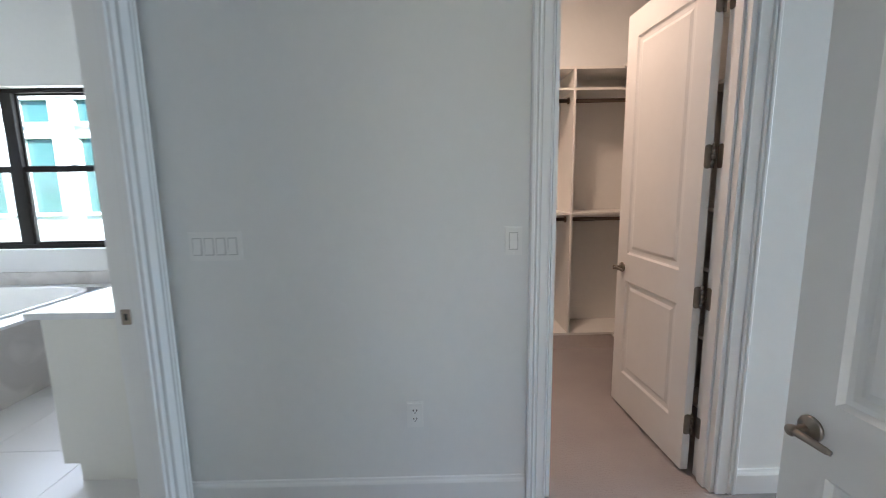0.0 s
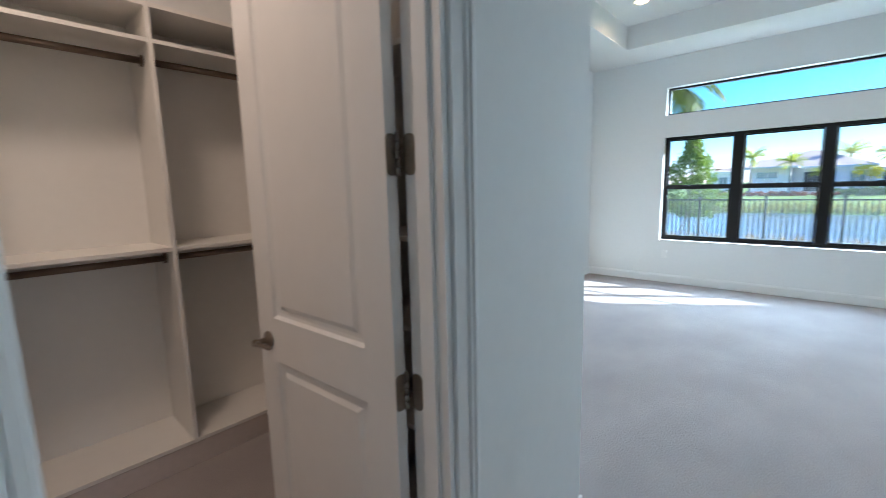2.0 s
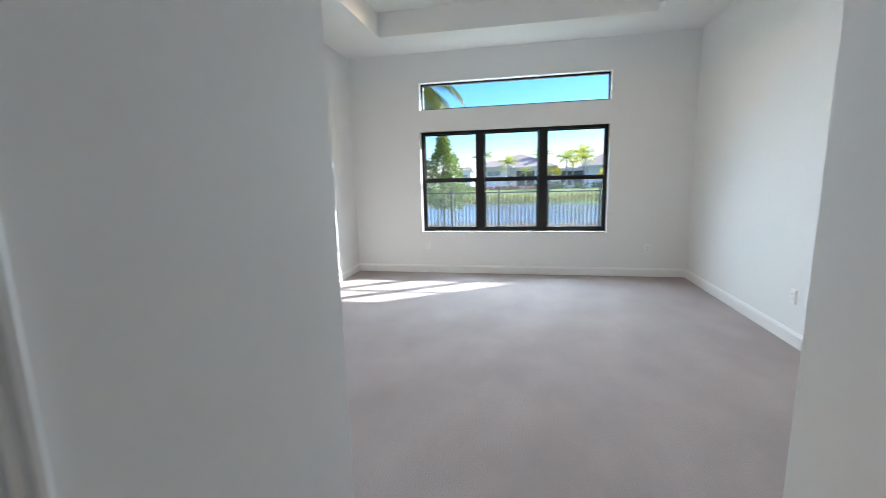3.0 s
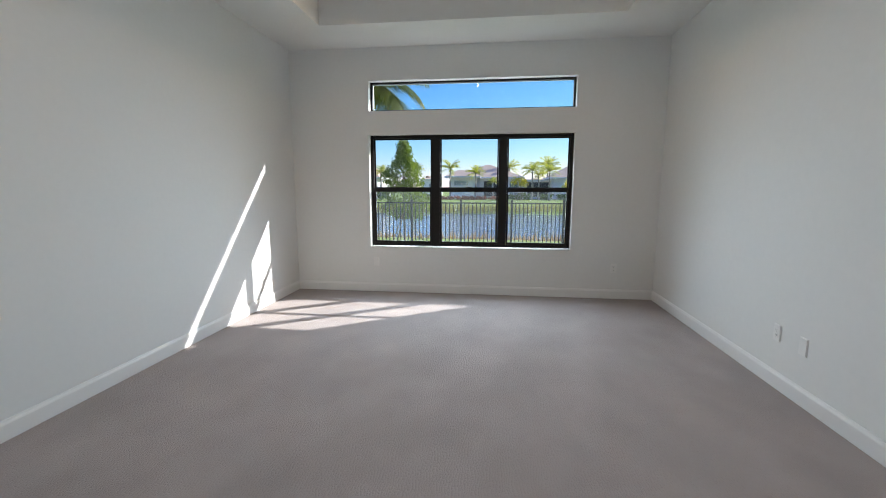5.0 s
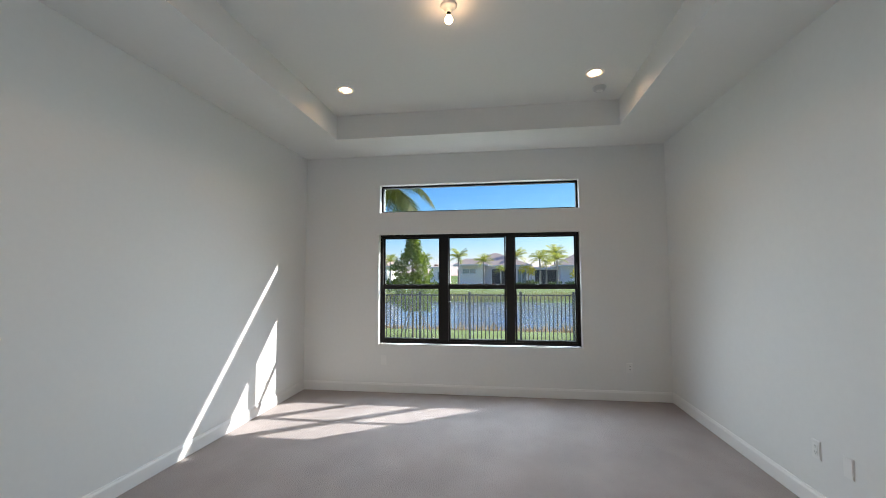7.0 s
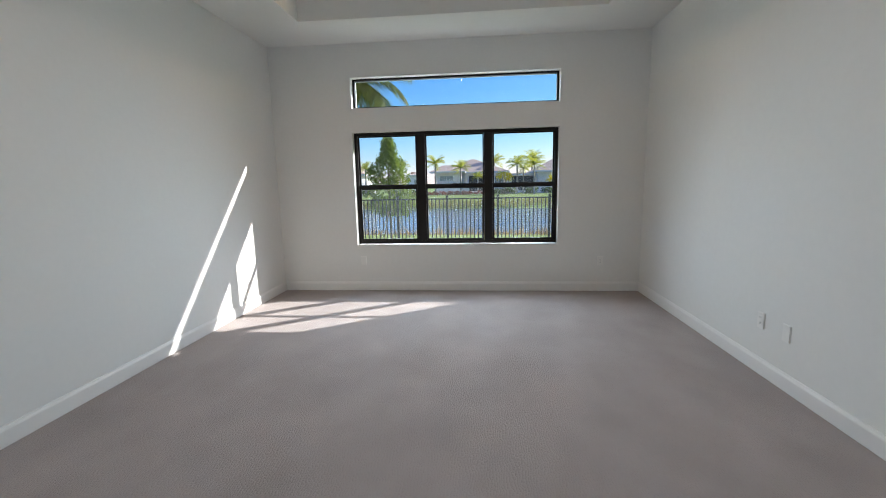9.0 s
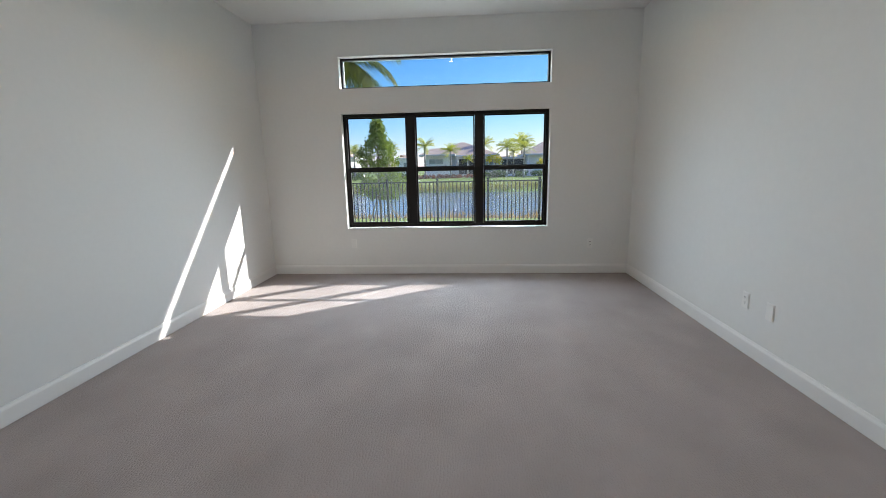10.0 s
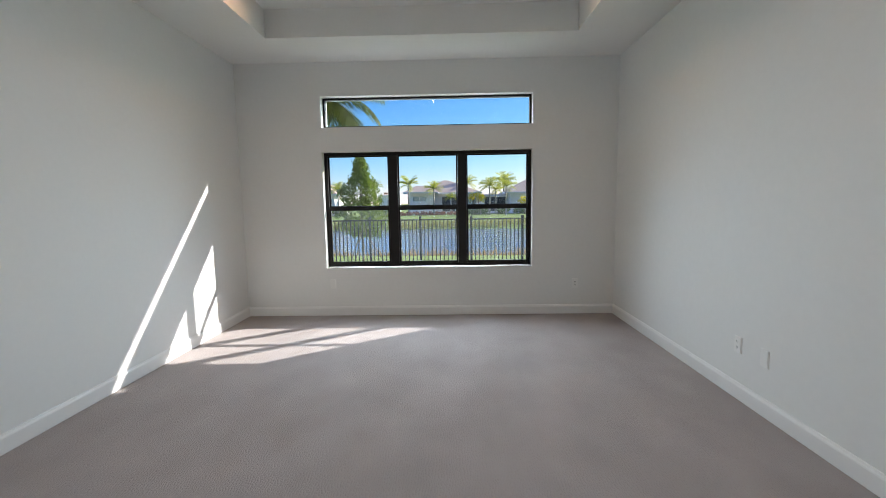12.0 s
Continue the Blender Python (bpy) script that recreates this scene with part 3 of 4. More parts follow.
# entry door, swung open against the vestibule wall
EDW = 0.86
entry_free, entry_hinge = Vector((0.677, 0.665)), Vector((0.750, -0.19))
ang = math.degrees(math.atan2(entry_free.y - entry_hinge.y, entry_free.x - entry_hinge.x))
entry_door = empty("door_entry", pose(entry_hinge.x, entry_hinge.y, 0.015, 0, 0, ang), "white two-panel entry door standing open with lever handle", "door", "", "structure")
part("leaf", leaf_mesh(EDW, LEAFH, 0.036, [(0.12, EDW - 0.092, 0.215, 0.782), (0.12, EDW - 0.092, 0.930, 2.13)]), DOOR, entry_door)
lever_set(entry_door, EDW - 0.055, 0.862, 0.036, 1, -1, 0.78)
lever_set(entry_door, EDW - 0.055, 0.862, 0.0, -1, -1, 0.78)

# strike plate on the bathroom jamb
strike = tagged(part("strike_plate", hinge_plate(bmesh.new(), -0.018, 0.018, 0, -0.03, 0.03, 0.002, 0.006), NICKEL), "small nickel strike plate on the bathroom jamb", "strike plate")
strike.matrix_world = pose(-1.262, 1.3755, 0.895)
strike_hole = part("latch_hole", boxes((-0.006, 0.006, -0.0012, 0.0005, -0.013, 0.013)), SLOT, strike, "dark latch hole")


# ---------------------------------------------------------------- windows
def window_unit(name, at_wall, y0, y1, z0, z1, lights, rail, label):
    """Bronze aluminium window: y0..y1 wide, set back in the wall; single-hung lights."""
    x0, x1 = at_wall + 0.085, at_wall + 0.145
    ob = empty(name, pose(x0, (y0 + y1) / 2, z0), label, "window", "", "structure")
    inv = Matrix.Translation((-x0, -(y0 + y1) / 2, -z0))

    def add(nm, dims, mat, lab="", bev=0.003, shadow=True):
        b = boxes(*dims, bevel=bev)
        bmesh.ops.transform(b, matrix=inv, verts=b.verts)
        o = part(nm, b, mat, ob, lab)
        o.visible_shadow = shadow
        return o
    f = 0.038 if rail else 0.024
    add("frame", [(x0, x1, y0 + 0.001, y0 + f, z0 + 0.001, z1 - 0.001), (x0, x1, y1 - f, y1 - 0.001, z0 + 0.001, z1 - 0.001),
                  (x0, x1, y0 + f, y1 - f, z0 + 0.001, z0 + f), (x0, x1, y0 + f, y1 - f, z1 - f, z1 - 0.001)], BRONZE, "dark bronze aluminium frame")
    step = (y1 - y0) / lights
    for k in range(lights):
        a = y0 + k * step + (f if k == 0 else 0.055)
        b = y0 + (k + 1) * step - (f if k == lights - 1 else 0.055)
        if k:
            add("mullion", [(x0 - 0.004, x1 + 0.004, y0 + k * step - 0.053, y0 + k * step + 0.053, z0 + f, z1 - f)], BRONZE, "wide dark bronze mullion")
        if rail:
            s = 0.016
            add("upper_sash", [(x0 + 0.035, x1 - 0.008, a, a + s, rail, z1 - f), (x0 + 0.035, x1 - 0.008, b - s, b, rail, z1 - f),
                               (x0 + 0.035, x1 - 0.008, a + s, b - s, z1 - f - s, z1 - f), (x0 + 0.035, x1 - 0.008, a + s, b - s, rail, rail + 0.030)], BRONZE, "dark bronze sash", 0.002)
            add("lower_sash", [(x0 + 0.006, x0 + 0.032, a, a + s + 0.004, z0 + f, rail + 0.022), (x0 + 0.006, x0 + 0.032, b - s - 0.004, b, z0 + f, rail + 0.022),
                               (x0 + 0.006, x0 + 0.032, a + s, b - s, z0 + f, z0 + f + 0.026), (x0 + 0.006, x0 + 0.032, a + s, b - s, rail - 0.028, rail + 0.022)], BRONZE, "dark bronze sash", 0.002)
            add("latch", [(x0 - 0.004, x0 + 0.012, (a + b) / 2 - 0.025, (a + b) / 2 + 0.025, rail + 0.022, rail + 0.034)], BRONZE, "", 0.003)
            add("pane", [(x0 + 0.046, x0 + 0.050, a + s, b - s, rail + 0.03, z1 - f - s)], GLASS, "clear glass pane", 0, False)
            add("insect_screen", [(x0 + 0.0535, x0 + 0.0545, a + 0.002, b - 0.002, z0 + f + 0.002, rail + 0.01)], MESH, "fine grey insect screen", 0, False)
            add("pane", [(x0 + 0.017, x0 + 0.021, a + s, b - s, z0 + f + 0.026, rail - 0.028)], GLASS, "clear glass pane", 0, False)
        else:
            add("pane", [(x0 + 0.030, x0 + 0.034, a, b, z0 + f, z1 - f)], GLASS, "clear glass pane", 0, False)
    return ob


window_unit("window_1", FAR, BW[0], BW[1], BW[2] + 0.014, BW[3], 3, 1.332, "wide dark bronze triple window over a lake view")
window_unit("window_2", FAR, *BT, 1, 0, "long low dark bronze transom window with sky")
structure("window_sill", boxes((FAR - 0.003, FAR + 0.084, BW[0] + 0.003, BW[1] - 0.003, BW[2] + 0.001, BW[2] + 0.013), bevel=0.003), SILL, "pale stone window sill catching sunlight", "window sill")
# bathroom window: the same kind, turned to face the bath
bw = window_unit("window_3", 0.0, 0.0, 2.03, 0.845, 2.27, 2, 1.57, "dark bronze double window above the bathtub")
bw.matrix_world = pose(-3.89, 3.65 + 0.085, 0.845, 0, 0, 90)


# ---------------------------------------------------------------- wall plates and ceiling fittings
def plate_mesh(w, h):
    bm = boxes((-w / 2, w / 2, 0, 0.0085, -h / 2, h / 2))
    bmesh.ops.bevel(bm, geom=[e for e in bm.edges if all(v.co.y > 0.003 for v in e.verts)], offset=0.004, segments=2, affect="EDGES")
    return bm


def rocker_plate(name, m, gangs, label):
    ob = empty(name, m, label, "light switch")
    w = 0.070 + 0.046 * (gangs - 1)
    part("cover_plate", plate_mesh(w, 0.115), PLATE, ob)
    for k in range(gangs):
        x = (k - (gangs - 1) / 2) * 0.046
        surround = part("rocker_frame", boxes((x - 0.0185, x + 0.0185, 0.0075, 0.0092, -0.0355, 0.0355), bevel=0.0006), GAPSHADE, ob)
        bm = bmesh.new()
        prism(bm, [(x - 0.0145, 0.0090, -0.031), (x - 0.0145, 0.0150, -0.030), (x - 0.0145, 0.0112, 0.0), (x - 0.0145, 0.0098, 0.031), (x - 0.0145, 0.0090, 0.031)], Vector((0.029, 0, 0)))
        part("rocker", bm, PLATE, surround)
    for k in range(gangs):
        for z in (-0.048, 0.048):
            sc = bmesh.new()
            lathe(sc, [(0.0032, 0.0080), (0.0030, 0.0093), (0.0, 0.0095)], 10, "y", at=((k - (gangs - 1) / 2) * 0.046, 0, z), caps=False)
            part("screw", sc, PLATE, ob)
    return ob


def outlet_plate(name, m, label, blank=False):
    ob = empty(name, m, label, "wall outlet", "wall outlets")
    part("cover_plate", plate_mesh(0.070, 0.115), PLATE, ob)
    if not blank:
        body = part("receptacle", boxes((-0.0165, 0.0165, 0.0078, 0.0104, -0.034, 0.034), bevel=0.001), PLATE, ob)
        for z in (-0.019, 0.019):
            part("slots", boxes((-0.0082, -0.0050, 0.0100, 0.0108, z - 0.001, z + 0.009), (0.0050, 0.0082, 0.0100, 0.0108, z - 0.001, z + 0.008),
                                (-0.002, 0.002, 0.0100, 0.0108, z - 0.009, z - 0.005)), SLOT, body, "dark outlet slots")
    return ob


rocker_plate("light_switch", pose(0.213, WA, 1.142, 0, 0, 180), 1, "white single rocker switch beside the closet casing")
rocker_plate("light_switch", pose(-0.967, WA, 1.140, 0, 0, 180), 4, "white four-gang rocker switch on the vestibule wall")
outlet_plate("wall_outlet", pose(-0.197, WA, 0.405, 0, 0, 180), "white duplex outlet low on the vestibule wall")
outlet_plate("wall_outlet", pose(4.520, SOUTH, 0.378), "white duplex outlet low on the long bedroom wall")
outlet_plate("wall_outlet", pose(4.275, SOUTH, 0.372), "white blank cover plate low on the long wall", True)
outlet_plate("wall_outlet", pose(FAR, 2.440, 0.400, 0, 0, 90), "white outlet under the window, in the wall", True)
outlet_plate("wall_outlet", pose(FAR, -0.545, 0.380, 0, 0, 90), "white outlet low on the window wall")


def recessed_light(m):
    ob = empty("recessed_light", m, "lit round recessed ceiling light with warm glow", "ceiling light", "recessed lights in the tray")
    bm = bmesh.new()
    lathe(bm, [(0.086, -0.001), (0.086, -0.007), (0.083, -0.011), (0.074, -0.011), (0.0565, -0.003), (0.052, 0.040), (0.0, 0.041)], 36, caps=False)
    bmesh.ops.recalc_face_normals(bm, faces=bm.faces)
    part("trim_ring", bm, BAFFLE, ob, "white trim ring")
    bm = bmesh.new()
    lathe(bm, [(0.0, 0.028), (0.040, 0.029), (0.049, 0.036)], 30, caps=False)
    part("lens", bm, LAMP, ob, "glowing warm lens")
    return ob


for lx in CANX:
    for ly in CANY:
        recessed_light(pose(lx, ly, TRAY))

bulb = empty("ceiling_bulb", pose(4.245, 1.262, TRAY), "bare lit bulb in a white porcelain lampholder", "light bulb")
bm = bmesh.new()
lathe(bm, [(0.058, -0.001), (0.058, -0.008), (0.045, -0.020), (0.028, -0.026), (0.024, -0.050), (0.018, -0.055)], 28, caps=False)
bmesh.ops.recalc_face_normals(bm, faces=bm.faces)
part("lampholder", bm, PLATE, bulb, "white porcelain lampholder")
bm = bmesh.new()
lathe(bm, [(0.013, -0.052), (0.014, -0.066), (0.013, -0.072)], 20, caps=False)
part("screw_cap", bm, BRONZE, bulb, "dark screw cap")
bm = bmesh.new()
lathe(bm, [(0.013, -0.072), (0.017, -0.082), (0.025, -0.094), (0.0275, -0.106), (0.024, -0.119), (0.014, -0.128), (0.0, -0.131)], 24, caps=False)
part("globe", bm, BULB, bulb, "glowing frosted globe")

detector = empty("smoke_detector", pose(5.70, -0.050, TRAY), "grey-white round smoke detector on the ceiling", "smoke detector")
bm = bmesh.new()
lathe(bm, [(0.066, -0.001), (0.066, -0.010), (0.058, -0.014), (0.056, -0.030), (0.046, -0.036), (0.0, -0.037)], 32, caps=False)
bmesh.ops.recalc_face_normals(bm, faces=bm.faces)
part("housing", bm, SMOKE, detector)
bm = bmesh.new()
lathe(bm, [(0.030, -0.0362), (0.030, -0.0400), (0.0, -0.0405)], 24, caps=False)
part("test_button", bm, PLATE, detector)


# ---------------------------------------------------------------- closet shelving
def rod(parent, a, b):
    bm = bmesh.new()
    tube(bm, [a, b], 0.0155, 14)
    r = part("hanging_rod", bm, RODM, parent, "dark bronze hanging rod")
    d = (Vector(b) - Vector(a)).normalized()
    for e, s in ((a, 1), (b, -1)):
        bm = bmesh.new()
        tube(bm, [Vector(e), Vector(e) + d * 0.010 * s], 0.026, 14)
        part("rod_cup", bm, RODM, r)


P = 0.019
CF, CB = 3.147, NORTH - 0.002        # front edge and back of the unit on the back wall
unit = empty("closet_shelving", pose(0, 0, 0), "white melamine closet unit with double hanging rods", "closet shelving", "closet shelving")
UX = (-1.17, -0.30, 0.36, 0.977, 1.745)
for k, x in enumerate(UX):
    part("side_panel", boxes((x - P / 2, x + P / 2, CF, CB, 0.118, 2.241), bevel=0.001), MELAMINE, unit)
for k, (a, b) in enumerate(zip(UX, UX[1:])):
    a, b = a + P / 2, b - P / 2
    for z in (2.222, 2.068, 1.118, 0.120):
        part("shelf", boxes((a, b, CF + 0.001, CB - 0.008, z, z + P), bevel=0.001), MELAMINE, unit)
    part("back_panel", boxes((a, b, CB - 0.008, CB, 0.12, 2.241)), MELAMINE, unit)
    for z in (2.012, 1.075):
        rod(unit, (a, CF + 0.12, z), (b, CF + 0.12, z))
    part("rod_cleat", boxes((a, b, CB - 0.024, CB - 0.009, 1.03, 1.10), bevel=0.001), MELAMINE, unit)
    part("toe_kick", boxes((a - P / 2, b + P / 2, CF + 0.004, CF + 0.02, 0.001, 0.117)), KICK, unit, "brown-beige toe kick")

# shelving along the wall behind the open door
unit = empty("closet_shelving", pose(0, 0, 0), "white melamine shelf tower with line-bored side panels", "closet shelving", "closet shelving")
RF = 1.335
for y in (1.66, 2.20, 2.78):
    sp = part("side_panel", boxes((RF, 1.764, y - P / 2, y + P / 2, 0.118, 2.241), bevel=0.001), MELAMINE, unit)
    holes = bmesh.new()
    for hx in (RF + 0.040, 1.70):
        for k in range(58):
            lathe(holes, [(0.0028, 0), (0.0, 0.0002)], 8, "y", at=(hx, y - P / 2 - 0.0005, 0.25 + 0.032 * k), caps=False)
    tagged(part("shelf_pin_holes", holes, SLOT, sp, "rows of dark shelf-pin holes"), kind="stuff")
for a, b in ((1.67, 2.19), (2.21, 2.77)):
    for z in (2.222, 1.845, 1.208, 0.890, 0.515, 0.120):
        part("shelf", boxes((RF + 0.001, 1.756, a, b, z, z + P), bevel=0.001), MELAMINE, unit)
    part("back_panel", boxes((1.756, 1.764, a, b, 0.12, 2.241)), MELAMINE, unit)
part("shelf", boxes((RF + 0.001, 1.764, 2.79, 3.128, 2.222, 2.241), bevel=0.001), MELAMINE, unit)
part("shelf", boxes((RF + 0.001, 1.764, 2.79, 3.128, 0.120, 0.139), bevel=0.001), MELAMINE, unit)

# ---------------------------------------------------------------- bathroom
VX = -1.93
vanity = empty("vanity_cabinet", pose(-1.55, 2.3, 0), "cream-white painted vanity cabinet with toe kick", "vanity")
vi = Matrix.Translation((1.55, -2.3, 0))


def vpart(nm, bm, mat, lab=""):
    bmesh.ops.transform(bm, matrix=vi, verts=bm.verts)
    return part(nm, bm, mat, vanity, lab)


bm = bmesh.new()
prism(bm, [(VX + 0.055, 1.675, 0.09), (VX + 0.055, 1.675, 0.80), (-1.302, 1.675, 0.80), (-1.302, 1.675, 0.0), (VX + 0.13, 1.675, 0.0), (VX + 0.13, 1.675, 0.09)], Vector((0, 0.02, 0)))
vpart("end_panel", bm, CABINET)
vpart("body", boxes((VX + 0.075, -1.302, 1.696, 3.10, 0.09, 0.80)), CABINET)
vpart("toe_kick", boxes((VX + 0.13, -1.302, 1.696, 3.10, 0.0, 0.089)), CABINET)
for k in range(3):
    y = 1.705 + k * 0.465
    d = vpart("cabinet_door", boxes((VX + 0.055, VX + 0.074, y, y + 0.455, 0.10, 0.79), bevel=0.002), CABINET)
tagged(part("countertop", boxes((VX, -1.302, 1.655, 3.12, 0.802, 0.832), bevel=0.003), QUARTZ), "pale veined quartz countertop on the vanity", "countertop")

tub = empty("bathtub", pose(-3.7, 2.9, 0), "white drop-in bathtub in a grey marble deck", "bathtub")
ti = Matrix.Translation((3.7, -2.9, 0))


def tpart(nm, bm, mat, lab=""):
    bmesh.ops.transform(bm, matrix=ti, verts=bm.verts)
    return part(nm, bm, mat, tub, lab)


tpart("apron", boxes((-2.89, -2.87, 1.90, 3.648, 0.0, 0.50), (-4.98, -2.891, 1.90, 1.92, 0.0, 0.50)), MARBLE, "grey marble apron slab")
tpart("deck", boxes((-3.06, -2.86, 1.89, 3.648, 0.501, 0.522), (-4.98, -3.06, 1.89, 2.10, 0.501, 0.522), (-4.98, -3.06, 3.50, 3.648, 0.501, 0.522), (-4.98, -4.80, 2.10, 3.50, 0.501, 0.522)), QUARTZ, "pale stone deck")
tpart("backsplash", boxes((-4.98, -2.60, 3.628, 3.648, 0.523, 0.640), bevel=0.002), MARBLE, "beige marble backsplash")
bm = bmesh.new()
rings = []
for (inset, z) in ((-0.03, 0.523), (-0.03, 0.532), (0.0, 0.536), (0.03, 0.528), (0.09, 0.30), (0.18, 0.12), (0.30, 0.09)):
    ring = []
    for k in range(48):
        a = 2 * math.pi * k / 48
        cx, cy, rx, ry = -3.93, 2.80, 0.87 - inset, 0.70 - inset
        c, s = math.cos(a), math.sin(a)
        ring.append(bm.verts.new((cx + rx * math.copysign(abs(c) ** 0.45, c), cy + ry * math.copysign(abs(s) ** 0.45, s), z)))
    rings.append(ring)
for a, b in zip(rings, rings[1:]):
    for k in range(48):
        bm.faces.new((a[k], a[(k + 1) % 48], b[(k + 1) % 48], b[k])).smooth = True
bm.faces.new(rings[-1])
bmesh.ops.recalc_face_normals(bm, faces=bm.faces)
tpart("basin", bm, ACRYLIC, "glossy white basin")


# ---------------------------------------------------------------- outdoors
def ground_sheet():
    bm = bmesh.new()
    prof = ((-2500, -0.2), (7.2, -0.2), (12.5, -0.22), (15.3, -0.35), (17.6, -0.95), (20.5, -1.6), (30, -2.2), (40, -1.6), (42.5, -0.95), (45.5, -0.45), (50, -0.2), (2500, -0.2))
    ys = (-2500, -60, -25, -8, 0, 8, 20, 40, 90, 2500)
    grid = [[bm.verts.new((x + (0.6 * math.sin(y * 0.17) if 15 < x < 48 else 0), y, z)) for y in ys] for x, z in prof]
    for a, b in zip(grid, grid[1:]):
        for k in range(len(ys) - 1):
            bm.faces.new((a[k], b[k], b[k + 1], a[k + 1])).smooth = True
    return bm


structure("ground", ground_sheet(), LAWN, "green lawn sloping to a lake shore", "lawn")
structure("water", boxes((16.0, 44.0, -400, 400, -1.30, -1.12)), WATER, "blue rippled lake water", "lake")

# fence along the shore
FX = 12.0
fence = empty("fence", pose(FX, 0, -0.22), "black aluminium picket fence on the lawn", "fence")
post_me = mesh_of("post", boxes((-0.027, 0.027, -0.027, 0.027, -0.1, 1.26), (-0.032, 0.032, -0.032, 0.032, 1.26, 1.285)), FENCE)
pick_me = mesh_of("picket", boxes((-0.0105, 0.0105, -0.0105, 0.0105, 0.06, 1.20)), FENCE)
Y0, STEP, SPANS = -8.355, 1.263, 17
for i in range(SPANS + 1):
    o = new("post", post_me)
    o.parent, o.location = fence, (0, Y0 + i * STEP, 0)
    if i < SPANS:
        for k in range(1, 13):
            o = new("picket", pick_me)
            o.parent, o.location = fence, (0, Y0 + i * STEP + k * STEP / 13, 0)
for z in (0.10, 1.20):
    part("rail", boxes((-0.016, 0.016, Y0, Y0 + SPANS * STEP, z - 0.016, z + 0.016)), FENCE, fence)


def leaves(bm, rng, centre, radius, count, size, squash=1.0, fill=0.35):
    """Scatters small folded leaves in a rounded clump."""
    for _ in range(count):
        v = Vector((rng.gauss(0, 1), rng.gauss(0, 1), rng.gauss(0, 1))).normalized() * radius * (fill + (1 - fill) * rng.random() ** 0.5)
        v.z *= squash
        c = Vector(centre) + v
        q = Euler((rng.uniform(-1.2, 1.2), rng.uniform(-1.2, 1.2), rng.uniform(0, 6.28))).to_quaternion()
        s = size * rng.uniform(0.6, 1.3)
        a, b, d, e = (bm.verts.new(c + q @ Vector(p)) for p in ((-s, 0, 0), (0, -s * 0.42, s * 0.14), (s, 0, -s * 0.1), (0, s * 0.42, s * 0.14)))
        bm.faces.new((a, b, d))
        bm.faces.new((a, d, e))


def young_tree(m):
    rng = random.Random(5)
    ob = empty("young_tree", m, "young broadleaf tree with a conical crown, staked", "tree")
    bm = bmesh.new()
    tube(bm, [(0, 0, -0.05), (0.01, 0.0, 0.5), (-0.01, 0.02, 1.1), (0.0, 0.0, 1.8), (0.0, 0.01, 2.5), (0, 0, 2.85)], [0.045, 0.036, 0.030, 0.022, 0.013, 0.006], 10)
    for _ in range(26):
        z = rng.uniform(0.75, 2.5)
        a, r = rng.uniform(0, 6.28), (0.62 if z < 1.7 else 0.62 - (z - 1.7) * 0.45) * rng.uniform(0.5, 1)
        tube(bm, [(0, 0, z), (r * 0.5 * math.cos(a), r * 0.5 * math.sin(a), z + 0.12), (r * math.cos(a), r * math.sin(a), z + 0.2)], [0.012, 0.008, 0.003], 5)
    part("trunk", bm, BARK, ob)
    bm = bmesh.new()
    for _ in range(330):
        z = 0.78 + 2.1 * rng.random() ** 1.1
        w = 0.50 + (z - 0.78) * 0.46 if z < 1.35 else max(0.05, 0.76 - (z - 1.35) * 0.46)
        a, r = rng.uniform(0, 6.28), w * (1 + 0.22 * math.sin(z * 7.0)) * rng.random() ** 0.45
        leaves(bm, rng, (r * math.cos(a), r * math.sin(a) - (0.10 if z < 1.3 else 0), z), rng.uniform(0.06, 0.16), 22, 0.048, 0.85)
    part("crown", bm, LEAF, ob, "glossy green leaves with gaps")
    for k in range(3):
        a = 0.6 + k * 2.094
        bm = bmesh.new()
        tube(bm, [(0.62 * math.cos(a), 0.62 * math.sin(a), -0.05), (0.03 * math.cos(a), 0.03 * math.sin(a), 0.95)], 0.014, 6)
        part("stake", bm, WOODSTAKE, ob, "thin wooden bracing stake")
    return ob


young_tree(pose(13.0, 3.42, -0.24))


